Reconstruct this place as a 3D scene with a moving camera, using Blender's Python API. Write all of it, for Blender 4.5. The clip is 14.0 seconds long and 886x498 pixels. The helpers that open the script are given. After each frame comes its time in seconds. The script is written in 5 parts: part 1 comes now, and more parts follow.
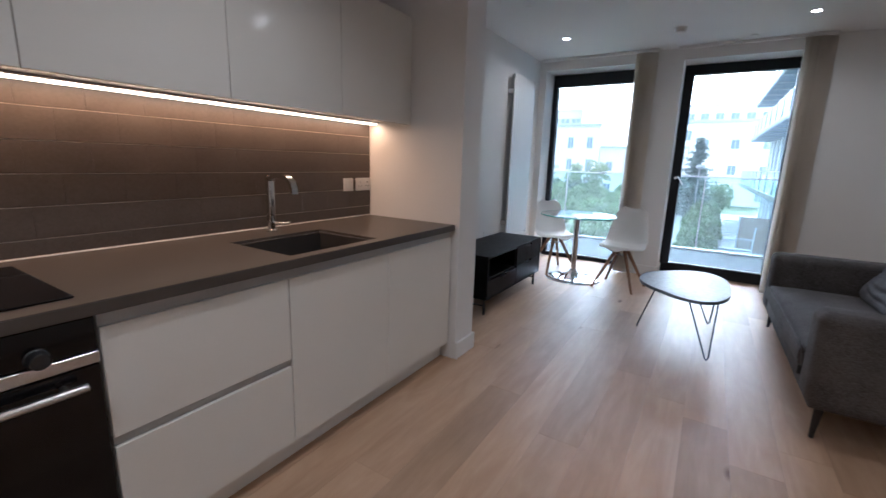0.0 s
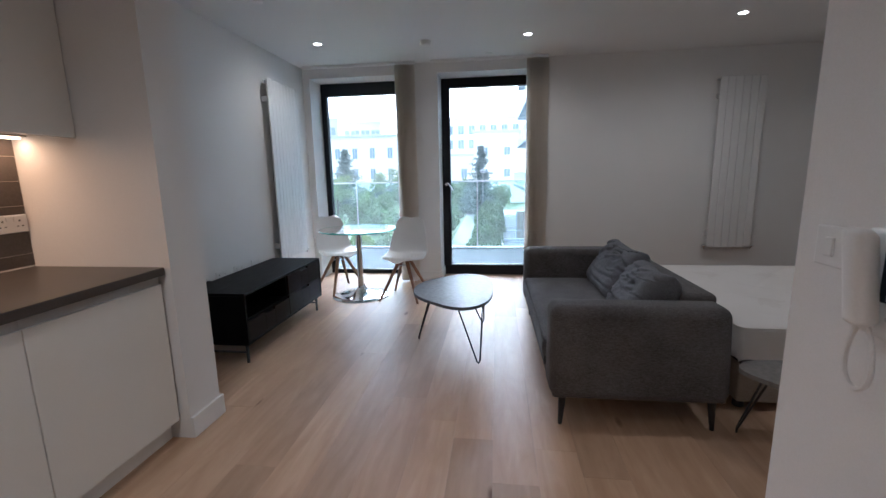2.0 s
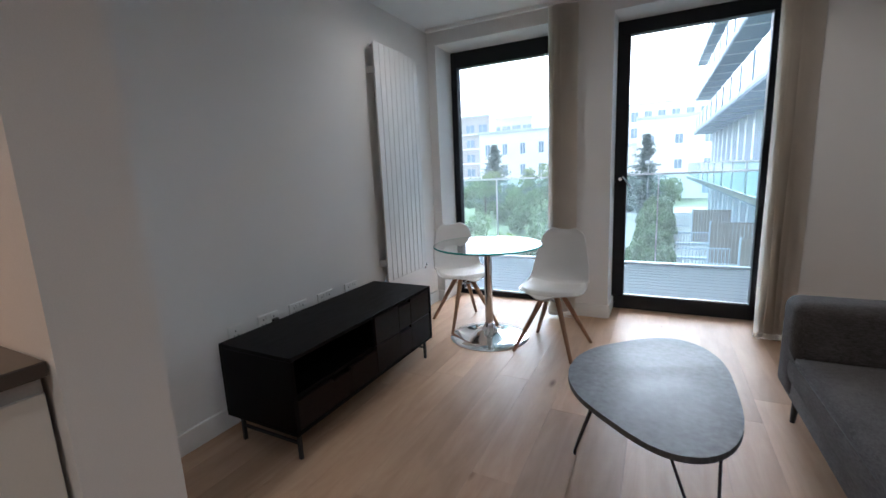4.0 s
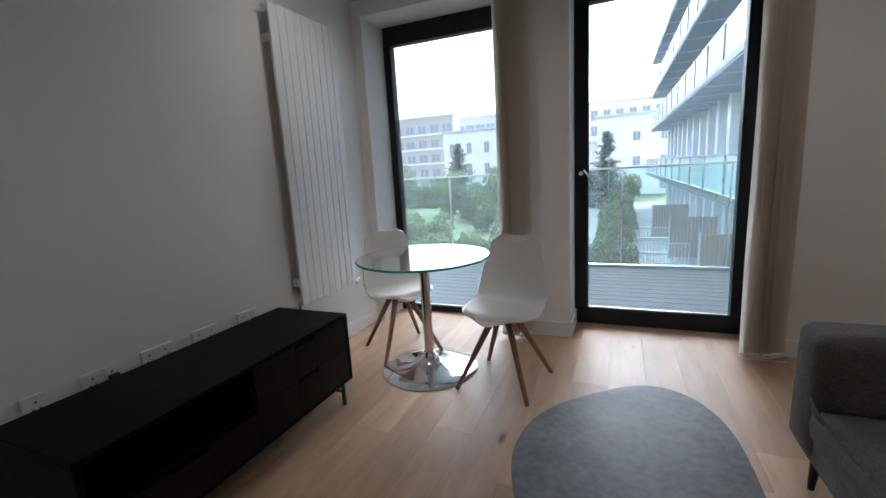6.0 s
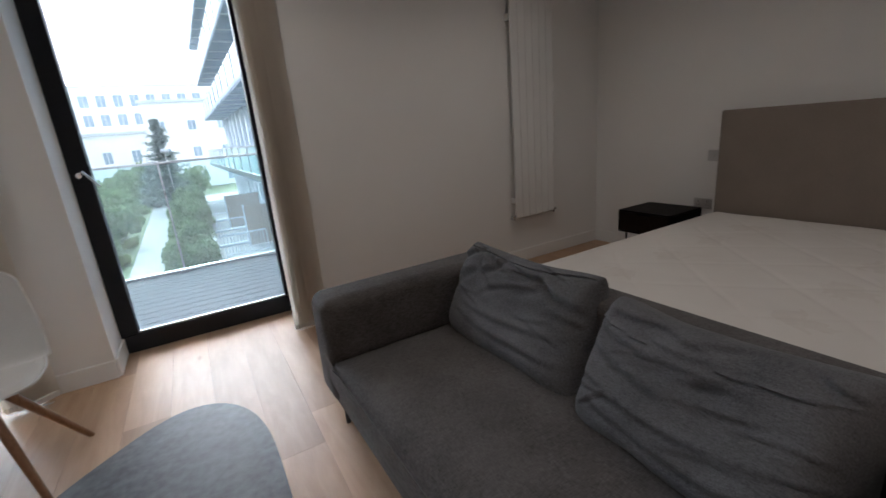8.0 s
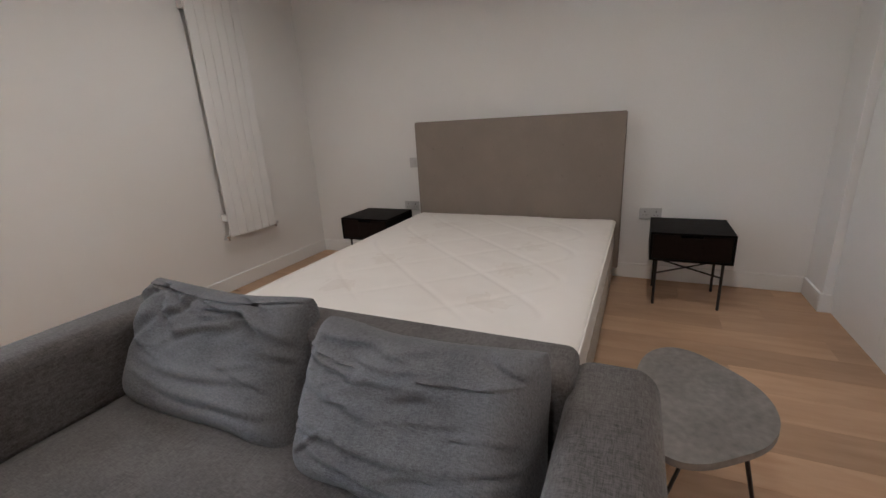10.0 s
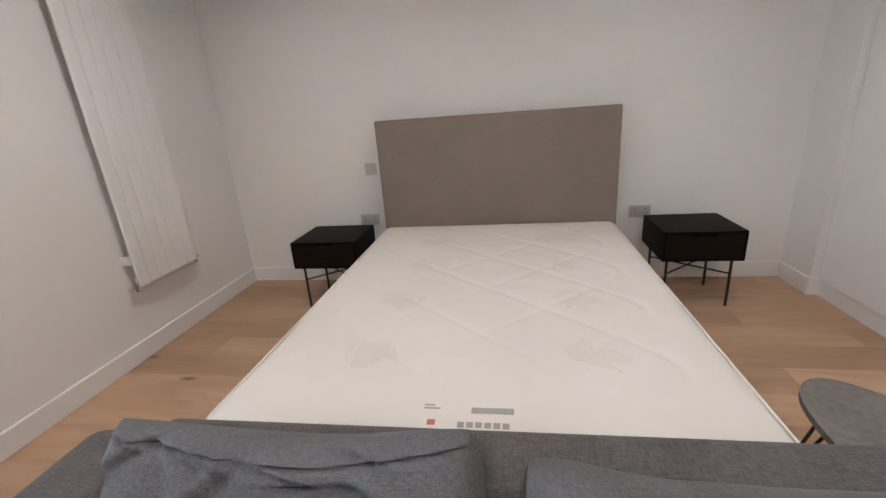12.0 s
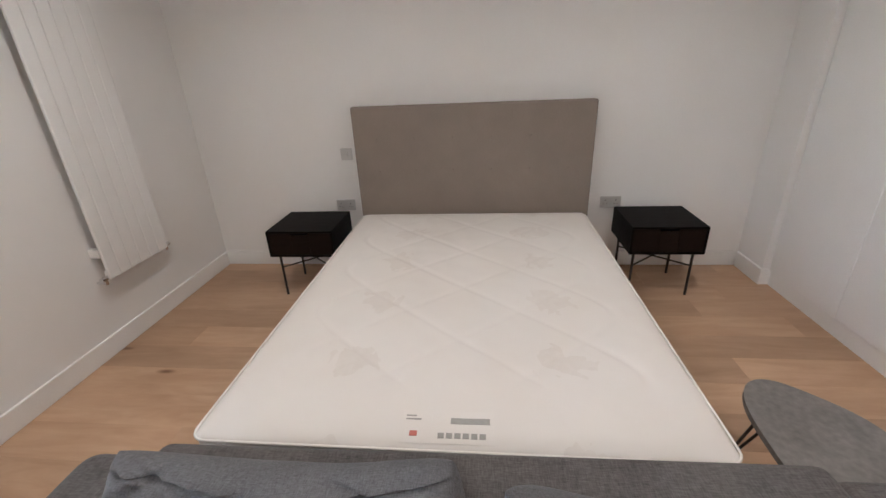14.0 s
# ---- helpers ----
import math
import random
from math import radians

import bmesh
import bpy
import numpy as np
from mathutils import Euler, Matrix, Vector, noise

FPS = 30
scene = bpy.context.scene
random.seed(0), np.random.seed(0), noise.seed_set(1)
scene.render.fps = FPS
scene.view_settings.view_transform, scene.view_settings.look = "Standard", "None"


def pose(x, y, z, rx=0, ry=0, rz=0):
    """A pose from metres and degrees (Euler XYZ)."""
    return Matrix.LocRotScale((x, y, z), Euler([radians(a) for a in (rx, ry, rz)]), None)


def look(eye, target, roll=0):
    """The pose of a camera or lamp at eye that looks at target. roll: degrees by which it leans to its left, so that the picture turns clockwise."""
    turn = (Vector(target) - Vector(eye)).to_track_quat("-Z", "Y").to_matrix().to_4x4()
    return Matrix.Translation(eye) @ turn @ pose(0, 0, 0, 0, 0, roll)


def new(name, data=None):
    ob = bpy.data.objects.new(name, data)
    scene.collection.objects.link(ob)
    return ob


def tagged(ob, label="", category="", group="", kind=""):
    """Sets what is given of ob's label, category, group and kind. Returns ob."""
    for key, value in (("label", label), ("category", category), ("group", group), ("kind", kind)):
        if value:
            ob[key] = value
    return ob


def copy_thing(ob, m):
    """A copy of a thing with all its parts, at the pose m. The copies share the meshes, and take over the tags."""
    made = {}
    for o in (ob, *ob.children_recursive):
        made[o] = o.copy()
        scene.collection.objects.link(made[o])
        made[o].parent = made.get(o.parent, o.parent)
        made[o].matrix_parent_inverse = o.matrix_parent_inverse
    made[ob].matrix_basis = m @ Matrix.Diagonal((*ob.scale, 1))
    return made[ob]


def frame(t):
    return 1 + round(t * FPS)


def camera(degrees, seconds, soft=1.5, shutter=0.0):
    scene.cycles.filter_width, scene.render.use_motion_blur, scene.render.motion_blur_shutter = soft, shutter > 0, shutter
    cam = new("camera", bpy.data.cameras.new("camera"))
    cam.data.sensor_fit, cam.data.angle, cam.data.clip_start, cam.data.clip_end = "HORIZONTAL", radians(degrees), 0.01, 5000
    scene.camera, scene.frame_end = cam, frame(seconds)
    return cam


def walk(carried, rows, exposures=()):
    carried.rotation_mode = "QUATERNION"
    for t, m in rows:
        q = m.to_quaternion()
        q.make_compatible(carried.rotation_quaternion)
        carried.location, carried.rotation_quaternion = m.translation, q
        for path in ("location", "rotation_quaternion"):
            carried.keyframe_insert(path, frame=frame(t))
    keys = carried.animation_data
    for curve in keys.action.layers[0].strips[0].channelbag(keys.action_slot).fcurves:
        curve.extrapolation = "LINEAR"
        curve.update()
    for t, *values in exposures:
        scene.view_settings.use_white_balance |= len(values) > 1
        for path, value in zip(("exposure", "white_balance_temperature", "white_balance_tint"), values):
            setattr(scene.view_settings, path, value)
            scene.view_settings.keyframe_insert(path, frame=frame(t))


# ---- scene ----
cam = camera(92.5, 14.0, shutter=0.15)
PATH = [
    (0, (2.107, -5.677, 1.302), (1.073, -4.014, 0.897), 1.8),
    (0.5, (2.146, -5.604, 1.334), (1.55, -3.736, 0.941), 1.1),
    (1, (2.234, -5.506, 1.341), (1.931, -3.566, 0.962), 0.5),
    (1.5, (2.316, -5.356, 1.353), (2.025, -3.411, 0.989), -0.3),
    (2, (2.355, -5.195, 1.329), (2.104, -3.242, 0.979), -1.1),
    (2.5, (2.309, -4.875, 1.337), (2.073, -2.918, 1.002), -1.7),
    (3, (2.277, -4.524, 1.292), (2.108, -2.561, 0.95), -2.1),
    (3.5, (2.197, -4.103, 1.311), (1.55, -2.247, 0.94), -4.6),
    (4, (2.034, -3.784, 1.301), (1.13, -2.035, 0.953), -2.5),
    (4.2, (1.989, -3.677, 1.319), (1.047, -1.949, 0.964), -2.3),
    (6.5, (1.988, -3.027, 1.25), (1.412, -1.15, 0.871), -4.6),
    (7, (2.049, -2.994, 1.261), (2.072, -1.054, 0.776), -3.0),
    (7.5, (2.173, -2.995, 1.268), (2.648, -1.123, 0.748), -3.5),
    (8, (2.272, -3.009, 1.27), (3.222, -1.334, 0.731), -5.0),
    (8.5, (2.33, -3.035, 1.25), (3.588, -1.581, 0.698), -5.4),
    (9, (2.384, -3.096, 1.234), (3.869, -1.878, 0.677), -4.1),
    (9.2, (2.401, -3.129, 1.228), (3.97, -2.021, 0.671), -3.9),
    (11.3, (2.715, -2.46, 1.285), (4.544, -1.962, 0.647), -3.8),
    (11.5, (2.749, -2.374, 1.289), (4.6, -1.97, 0.648), -4.1),
    (12, (2.788, -2.182, 1.306), (4.655, -1.858, 0.666), -4.3),
    (12.5, (2.798, -2.111, 1.329), (4.666, -1.768, 0.7), -4.2),
    (13, (2.798, -2.092, 1.382), (4.65, -1.747, 0.709), -3.3),
    (13.5, (2.8, -2.11, 1.464), (4.606, -1.787, 0.668), -3.1),
    (14, (2.803, -2.165, 1.475), (4.626, -1.965, 0.676), -2.6),
]
EXPOSURE = [(0, 3.12, 5020, 9), (3, 3.12, 5200, 9), (4, 2.95, 5350, 9), (6.4, 2.55, 5550, 9), (7.2, 2.7, 5600, 9), (8, 2.85, 5650, 10), (8.5, 3.0, 5750, 10), (9.2, 3.42, 5700, 10), (11.3, 4.58, 5600, 10), (12.3, 4.52, 5580, 10), (14, 4.5, 5580, 10)]
walk(cam, [(t, look(eye, target, roll)) for t, eye, target, roll in PATH], EXPOSURE)

# ---- sky, sun and lamps ----
world = bpy.data.worlds.new("overcast_sky")
scene.world = world
world.use_nodes = True
wn, wl = world.node_tree.nodes, world.node_tree.links
wn.clear()
sky = wn.new("ShaderNodeTexSky")
sky.sky_type, sky.sun_disc = "NISHITA", False
sky.sun_elevation, sky.sun_rotation = radians(42), radians(20)
sky.air_density, sky.dust_density, sky.ozone_density = 1.0, 6.0, 1.0
pale = wn.new("ShaderNodeHueSaturation")
pale.inputs["Saturation"].default_value = 0.4
back = wn.new("ShaderNodeBackground")
back.inputs["Strength"].default_value = 0.15
world_out = wn.new("ShaderNodeOutputWorld")
wl.new(sky.outputs[0], pale.inputs["Color"])
wl.new(pale.outputs[0], back.inputs["Color"])
wl.new(back.outputs[0], world_out.inputs["Surface"])

sun = new("sun", bpy.data.lights.new("sun", "SUN"))
sun.data.energy, sun.data.angle, sun.data.color = 0.55, radians(20), (1.0, 0.96, 0.9)
sun.matrix_world = look((-20, 30, 40), (0, 6, 0))

# the last two, over the hall, are unseen lamps added for floor and cabinets
KNOWN_AND_ADDED_LIGHTS = [(0.60, -0.92), (2.64, -0.85), (4.39, -1.08), (2.62, -2.85), (4.39, -3.0), (1.25, -4.75), (1.45, -6.2)]
CEILING = 2.61


def spot(x, y, watts, spread):
    lamp = new("downlight_beam", bpy.data.lights.new("downlight_beam", "SPOT"))
    lamp.data.energy, lamp.data.color = watts, (1.0, 0.85, 0.70)
    lamp.data.spot_size, lamp.data.spot_blend, lamp.data.shadow_soft_size = radians(spread), 1.0, 0.035
    lamp.matrix_world = pose(x, y, CEILING - 0.025)
    return lamp


# the added hall pair gets a stronger, narrower beam than the others
for lx, ly in KNOWN_AND_ADDED_LIGHTS:
    spot(lx, ly, *((2.1, 165) if ly > -4 else (4.5, 138)))
strip = new("under_cabinet_light", bpy.data.lights.new("under_cabinet_light", "AREA"))
strip.data.shape, strip.data.size, strip.data.size_y = "RECTANGLE", 0.012, 2.5
strip.data.energy, strip.data.color = 0.75, (1.0, 0.50, 0.23)
strip.matrix_world = pose(0.115, -4.65, 1.522)

# ---- materials ----


def shader(name):
    m = bpy.data.materials.new(name)
    m.use_nodes = True
    nt = m.node_tree
    return m, nt, nt.nodes["Principled BSDF"]


def node(nt, kind, **values):
    n = nt.nodes.new(kind)
    for key, value in values.items():
        n.inputs[key.replace("_", " ")].default_value = value
    return n


def surface(name, low, high, rough=0.5, scale=6.0, grain=80.0, bump=0.05, metal=0.0, stretch=(1, 1, 1), rough_vary=0.08, spec=0.5, local=False):
    """A paint, stone, metal or cloth: two colours mixed by coarse and fine noise, with fine relief."""
    m, nt, bsdf = shader(name)
    place = nt.nodes.new("ShaderNodeTexCoord")
    where = place.outputs["Object"]
    if not local:
        geo = nt.nodes.new("ShaderNodeNewGeometry")
        where = geo.outputs["Position"]
    mp = nt.nodes.new("ShaderNodeMapping")
    mp.inputs["Scale"].default_value = stretch
    nt.links.new(where, mp.inputs["Vector"])
    big, fine = node(nt, "ShaderNodeTexNoise", Scale=scale, Detail=4.0), node(nt, "ShaderNodeTexNoise", Scale=grain, Detail=3.0)
    for n in (big, fine):
        nt.links.new(mp.outputs[0], n.inputs["Vector"])
    both = nt.nodes.new("ShaderNodeMath")
    both.operation = "ADD"
    half = nt.nodes.new("ShaderNodeMath")
    half.operation = "MULTIPLY"
    half.inputs[1].default_value = 0.5
    nt.links.new(big.outputs["Fac"], both.inputs[0])
    nt.links.new(fine.outputs["Fac"], both.inputs[1])
    nt.links.new(both.outputs[0], half.inputs[0])
    ramp = nt.nodes.new("ShaderNodeValToRGB")
    ramp.color_ramp.elements[0].position, ramp.color_ramp.elements[1].position = 0.35, 0.65
    ramp.color_ramp.elements[0].color, ramp.color_ramp.elements[1].color = (*low, 1), (*high, 1)
    nt.links.new(half.outputs[0], ramp.inputs[0])
    nt.links.new(ramp.outputs[0], bsdf.inputs["Base Color"])
    span = nt.nodes.new("ShaderNodeMapRange")
    span.inputs["To Min"].default_value, span.inputs["To Max"].default_value = max(rough - rough_vary, 0.02), min(rough + rough_vary, 1)
    nt.links.new(big.outputs["Fac"], span.inputs["Value"])
    nt.links.new(span.outputs[0], bsdf.inputs["Roughness"])
    bsdf.inputs["Metallic"].default_value = metal
    bsdf.inputs["Specular IOR Level"].default_value = spec
    if bump:
        b = node(nt, "ShaderNodeBump", Strength=bump, Distance=0.004)
        nt.links.new(fine.outputs["Fac"], b.inputs["Height"])
        nt.links.new(b.outputs[0], bsdf.inputs["Normal"])
    return m


def oak(name, tones, along, rough=0.42, knots=True, width=1.0, cloud_mix=0.28, spec=0.5):
    """Oiled oak with a long grain, a few knots and a tone of its own for each board."""
    m, nt, bsdf = shader(name)
    geo, info = nt.nodes.new("ShaderNodeNewGeometry"), nt.nodes.new("ShaderNodeObjectInfo")
    shift = nt.nodes.new("ShaderNodeVectorMath")
    shift.operation = "MULTIPLY_ADD"
    shift.inputs[1].default_value = (17.0, 31.0, 5.0)
    nt.links.new(info.outputs["Random"], shift.inputs[0])
    nt.links.new(geo.outputs["Position"], shift.inputs[2])
    mp = nt.nodes.new("ShaderNodeMapping")
    mp.inputs["Scale"].default_value = along
    nt.links.new(shift.outputs[0], mp.inputs["Vector"])
    grain = node(nt, "ShaderNodeTexNoise", Scale=9.0 * width, Detail=8.0, Roughness=0.62, Distortion=0.7)
    pores = node(nt, "ShaderNodeTexNoise", Scale=70.0 * width, Detail=4.0)
    cloud = node(nt, "ShaderNodeTexNoise", Scale=3.2, Detail=4.0, Roughness=0.6)
    nt.links.new(mp.outputs[0], grain.inputs["Vector"])
    nt.links.new(mp.outputs[0], pores.inputs["Vector"])
    slow = nt.nodes.new("ShaderNodeMapping")
    slow.inputs["Scale"].default_value = (1.0, 0.45, 1.0)
    nt.links.new(shift.outputs[0], slow.inputs["Vector"])
    nt.links.new(slow.outputs[0], cloud.inputs["Vector"])
    ramp = nt.nodes.new("ShaderNodeValToRGB")
    ramp.color_ramp.elements[0].position, ramp.color_ramp.elements[1].position = 0.3, 0.72
    ramp.color_ramp.elements[0].color, ramp.color_ramp.elements[1].color = (*tones[0], 1), (*tones[1], 1)
    nt.links.new(grain.outputs["Fac"], ramp.inputs[0])
    tone = nt.nodes.new("ShaderNodeHueSaturation")
    mix = nt.nodes.new("ShaderNodeMath")
    mix.operation = "MULTIPLY_ADD"
    mix.inputs[1].default_value, mix.inputs[2].default_value = 0.26, 0.87 - cloud_mix / 2
    nt.links.new(info.outputs["Random"], mix.inputs[0])
    more = nt.nodes.new("ShaderNodeMath")
    more.operation = "MULTIPLY_ADD"
    more.inputs[1].default_value = cloud_mix
    nt.links.new(cloud.outputs["Fac"], more.inputs[0])
    nt.links.new(mix.outputs[0], more.inputs[2])
    nt.links.new(more.outputs[0], tone.inputs["Value"])
    nt.links.new(ramp.outputs[0], tone.inputs["Color"])
    last = tone.outputs[0]
    if knots:
        stretch = nt.nodes.new("ShaderNodeMapping")
        stretch.inputs["Scale"].default_value = (2.6, 0.9, 1.0)
        nt.links.new(shift.outputs[0], stretch.inputs["Vector"])
        spots = node(nt, "ShaderNodeTexVoronoi", Scale=1.0)
        nt.links.new(stretch.outputs[0], spots.inputs["Vector"])
        edge = nt.nodes.new("ShaderNodeValToRGB")
        edge.color_ramp.elements[0].position, edge.color_ramp.elements[1].position = 0.018, 0.06
        edge.color_ramp.elements[0].color, edge.color_ramp.elements[1].color = (0.35, 0.27, 0.22, 1), (1, 1, 1, 1)
        nt.links.new(spots.outputs["Distance"], edge.inputs[0])
        dark = nt.nodes.new("ShaderNodeMix")
        dark.data_type, dark.blend_type = "RGBA", "MULTIPLY"
        dark.inputs[0].default_value = 1.0
        nt.links.new(last, dark.inputs[6])
        nt.links.new(edge.outputs[0], dark.inputs[7])
        last = dark.outputs[2]
    nt.links.new(last, bsdf.inputs["Base Color"])
    span = nt.nodes.new("ShaderNodeMapRange")
    span.inputs["To Min"].default_value, span.inputs["To Max"].default_value = rough - 0.1, rough + 0.1
    nt.links.new(grain.outputs["Fac"], span.inputs["Value"])
    nt.links.new(span.outputs[0], bsdf.inputs["Roughness"])
    bsdf.inputs["Specular IOR Level"].default_value = spec
    b = node(nt, "ShaderNodeBump", Strength=0.12, Distance=0.002)
    nt.links.new(pores.outputs["Fac"], b.inputs["Height"])
    nt.links.new(b.outputs[0], bsdf.inputs["Normal"])
    return m


def weave(name, dark, light, size=420.0, bump=0.35, rough=0.95, thin=0.0):
    """A woven cloth: crossed threads with a heathered tone."""
    m, nt, bsdf = shader(name)
    co = nt.nodes.new("ShaderNodeNewGeometry")
    outs = []
    for k, s in enumerate(((1.0, 0.12, 0.35), (0.12, 1.0, 0.35), (0.35, 0.35, 1.0))):
        mp = nt.nodes.new("ShaderNodeMapping")
        mp.inputs["Scale"].default_value = s
        nt.links.new(co.outputs["Position"], mp.inputs["Vector"])
        n = node(nt, "ShaderNodeTexNoise", Scale=size, Detail=1.5)
        nt.links.new(mp.outputs[0], n.inputs["Vector"])
        outs.append(n)
    add = nt.nodes.new("ShaderNodeMath")
    add.operation = "ADD"
    nt.links.new(outs[0].outputs["Fac"], add.inputs[0])
    nt.links.new(outs[1].outputs["Fac"], add.inputs[1])
    wear = node(nt, "ShaderNodeTexNoise", Scale=5.0, Detail=5.0)
    nt.links.new(co.outputs["Position"], wear.inputs["Vector"])
    third = nt.nodes.new("ShaderNodeMath")
    third.operation = "ADD"
    nt.links.new(add.outputs[0], third.inputs[0])
    nt.links.new(wear.outputs["Fac"], third.inputs[1])
    norm = nt.nodes.new("ShaderNodeMapRange")
    norm.inputs["From Min"].default_value, norm.inputs["From Max"].default_value = 1.05, 1.95
    nt.links.new(third.outputs[0], norm.inputs["Value"])
    ramp = nt.nodes.new("ShaderNodeValToRGB")
    ramp.color_ramp.elements[0].color, ramp.color_ramp.elements[1].color = (*dark, 1), (*light, 1)
    nt.links.new(norm.outputs[0], ramp.inputs[0])
    nt.links.new(ramp.outputs[0], bsdf.inputs["Base Color"])
    bsdf.inputs["Roughness"].default_value = rough
    bsdf.inputs["Sheen Weight"].default_value = 0.08
    bsdf.inputs["Specular IOR Level"].default_value = 0.2
    b = node(nt, "ShaderNodeBump", Strength=bump, Distance=0.002)
    nt.links.new(add.outputs[0], b.inputs["Height"])
    nt.links.new(b.outputs[0], bsdf.inputs["Normal"])
    if thin:
        glow, mix = nt.nodes.new("ShaderNodeBsdfTranslucent"), nt.nodes.new("ShaderNodeMixShader")
        mix.inputs[0].default_value = thin
        nt.links.new(ramp.outputs[0], glow.inputs["Color"])
        nt.links.new(bsdf.outputs[0], mix.inputs[1])
        nt.links.new(glow.outputs[0], mix.inputs[2])
        nt.links.new(mix.outputs[0], nt.nodes["Material Output"].inputs["Surface"])
    return m


def leafy(name, low, high, scale):
    """Thin leaves: two greens that let some light through."""
    m = surface(name, low, high, 0.6, scale, 9, 0.1)
    nt = m.node_tree
    bsdf = nt.nodes["Principled BSDF"]
    glow, mix = nt.nodes.new("ShaderNodeBsdfTranslucent"), nt.nodes.new("ShaderNodeMixShader")
    mix.inputs[0].default_value = 0.4
    nt.links.new(bsdf.inputs["Base Color"].links[0].from_socket, glow.inputs["Color"])
    nt.links.new(bsdf.outputs[0], mix.inputs[1])
    nt.links.new(glow.outputs[0], mix.inputs[2])
    nt.links.new(mix.outputs[0], nt.nodes["Material Output"].inputs["Surface"])
    return m


def damask():
    """Ivory ticking: woven beige rosettes inside scrolled outlines, with a fine grain."""
    m, nt, bsdf = shader("quilted_ivory_damask")
    geo = nt.nodes.new("ShaderNodeNewGeometry")
    split = nt.nodes.new("ShaderNodeSeparateXYZ")
    nt.links.new(geo.outputs["Position"], split.inputs[0])

    def sums(kind, a, b=0.0):
        n = nt.nodes.new("ShaderNodeMath")
        n.operation = kind
        for slot, value in ((0, a), (1, b)):
            if isinstance(value, float):
                n.inputs[slot].default_value = value
            else:
                nt.links.new(value, n.inputs[slot])
        return n.outputs[0]

    a = sums("SUBTRACT", sums("FLOORED_MODULO", sums("DIVIDE", sums("SUBTRACT", split.outputs["X"], 3.82), 0.41), 1.0), 0.5)
    b = sums("DIVIDE", sums("SUBTRACT", sums("ABSOLUTE", sums("ADD", split.outputs["Y"], 2.065)), 0.37), 0.62)
    far = sums("SQRT", sums("ADD", sums("POWER", sums("ABSOLUTE", sums("MULTIPLY", a, 0.9)), 2.0), sums("POWER", sums("ABSOLUTE", sums("MULTIPLY", b, 1.3)), 2.0)))
    petal = node(nt, "ShaderNodeTexNoise", Scale=9.0, Detail=2.0, Distortion=1.2)
    vein = node(nt, "ShaderNodeTexNoise", Scale=34.0, Detail=2.0, Distortion=0.8)
    weft = node(nt, "ShaderNodeTexNoise", Scale=260.0, Detail=2.0)
    for n in (petal, vein, weft):
        nt.links.new(geo.outputs["Position"], n.inputs["Vector"])
    ragged = sums("ADD", far, sums("MULTIPLY", sums("SUBTRACT", petal.outputs["Fac"], 0.5), 0.55))
    rosette = sums("MULTIPLY", sums("LESS_THAN", ragged, 0.17), sums("ADD", vein.outputs["Fac"], 0.1))
    stain = node(nt, "ShaderNodeTexNoise", Scale=2.6, Detail=4.0)
    nt.links.new(geo.outputs["Position"], stain.inputs["Vector"])
    tone = sums("MINIMUM", sums("ADD", sums("MULTIPLY", rosette, 0.75), sums("MULTIPLY", sums("MAXIMUM", sums("SUBTRACT", stain.outputs["Fac"], 0.45), 0.0), 1.2)), 1.0)
    mix = nt.nodes.new("ShaderNodeMixRGB")
    mix.inputs[1].default_value, mix.inputs[2].default_value = (0.705, 0.672, 0.635, 1), (0.625, 0.58, 0.535, 1)
    nt.links.new(tone, mix.inputs[0])
    nt.links.new(mix.outputs[0], bsdf.inputs["Base Color"])
    bsdf.inputs["Roughness"].default_value = 0.8
    bsdf.inputs["Specular IOR Level"].default_value = 0.3
    bump = node(nt, "ShaderNodeBump", Strength=0.12, Distance=0.002)
    nt.links.new(weft.outputs["Fac"], bump.inputs["Height"])
    nt.links.new(bump.outputs[0], bsdf.inputs["Normal"])
    return m


def clear_glass(name, tint, gloss=1.45, veil=0.0):
    m = bpy.data.materials.new(name)
    m.use_nodes = True
    nt = m.node_tree
    nt.nodes.remove(nt.nodes["Principled BSDF"])
    out = nt.nodes["Material Output"]
    a, b, f, mix = nt.nodes.new("ShaderNodeBsdfTransparent"), nt.nodes.new("ShaderNodeBsdfGlossy"), nt.nodes.new("ShaderNodeFresnel"), nt.nodes.new("ShaderNodeMixShader")
    a.inputs[0].default_value = (*tint, 1)
    b.inputs["Roughness"].default_value = 0.01
    f.inputs["IOR"].default_value = gloss
    nt.links.new(f.outputs[0], mix.inputs[0])
    nt.links.new(a.outputs[0], mix.inputs[1])
    nt.links.new(b.outputs[0], mix.inputs[2])
    last = mix
    # a pale translucent share puts bright outdoor haze on the glass
    if veil:
        haze, last = nt.nodes.new("ShaderNodeBsdfTranslucent"), nt.nodes.new("ShaderNodeMixShader")
        haze.inputs["Color"].default_value = (0.86, 0.90, 0.93, 1)
        last.inputs[0].default_value = veil
        nt.links.new(mix.outputs[0], last.inputs[1])
        nt.links.new(haze.outputs[0], last.inputs[2])
    nt.links.new(last.outputs[0], out.inputs["Surface"])
    return m


def lit(name, colour, strength):
    m, nt, bsdf = shader(name)
    bsdf.inputs["Emission Color"].default_value = (*colour, 1)
    bsdf.inputs["Emission Strength"].default_value = strength
    return m


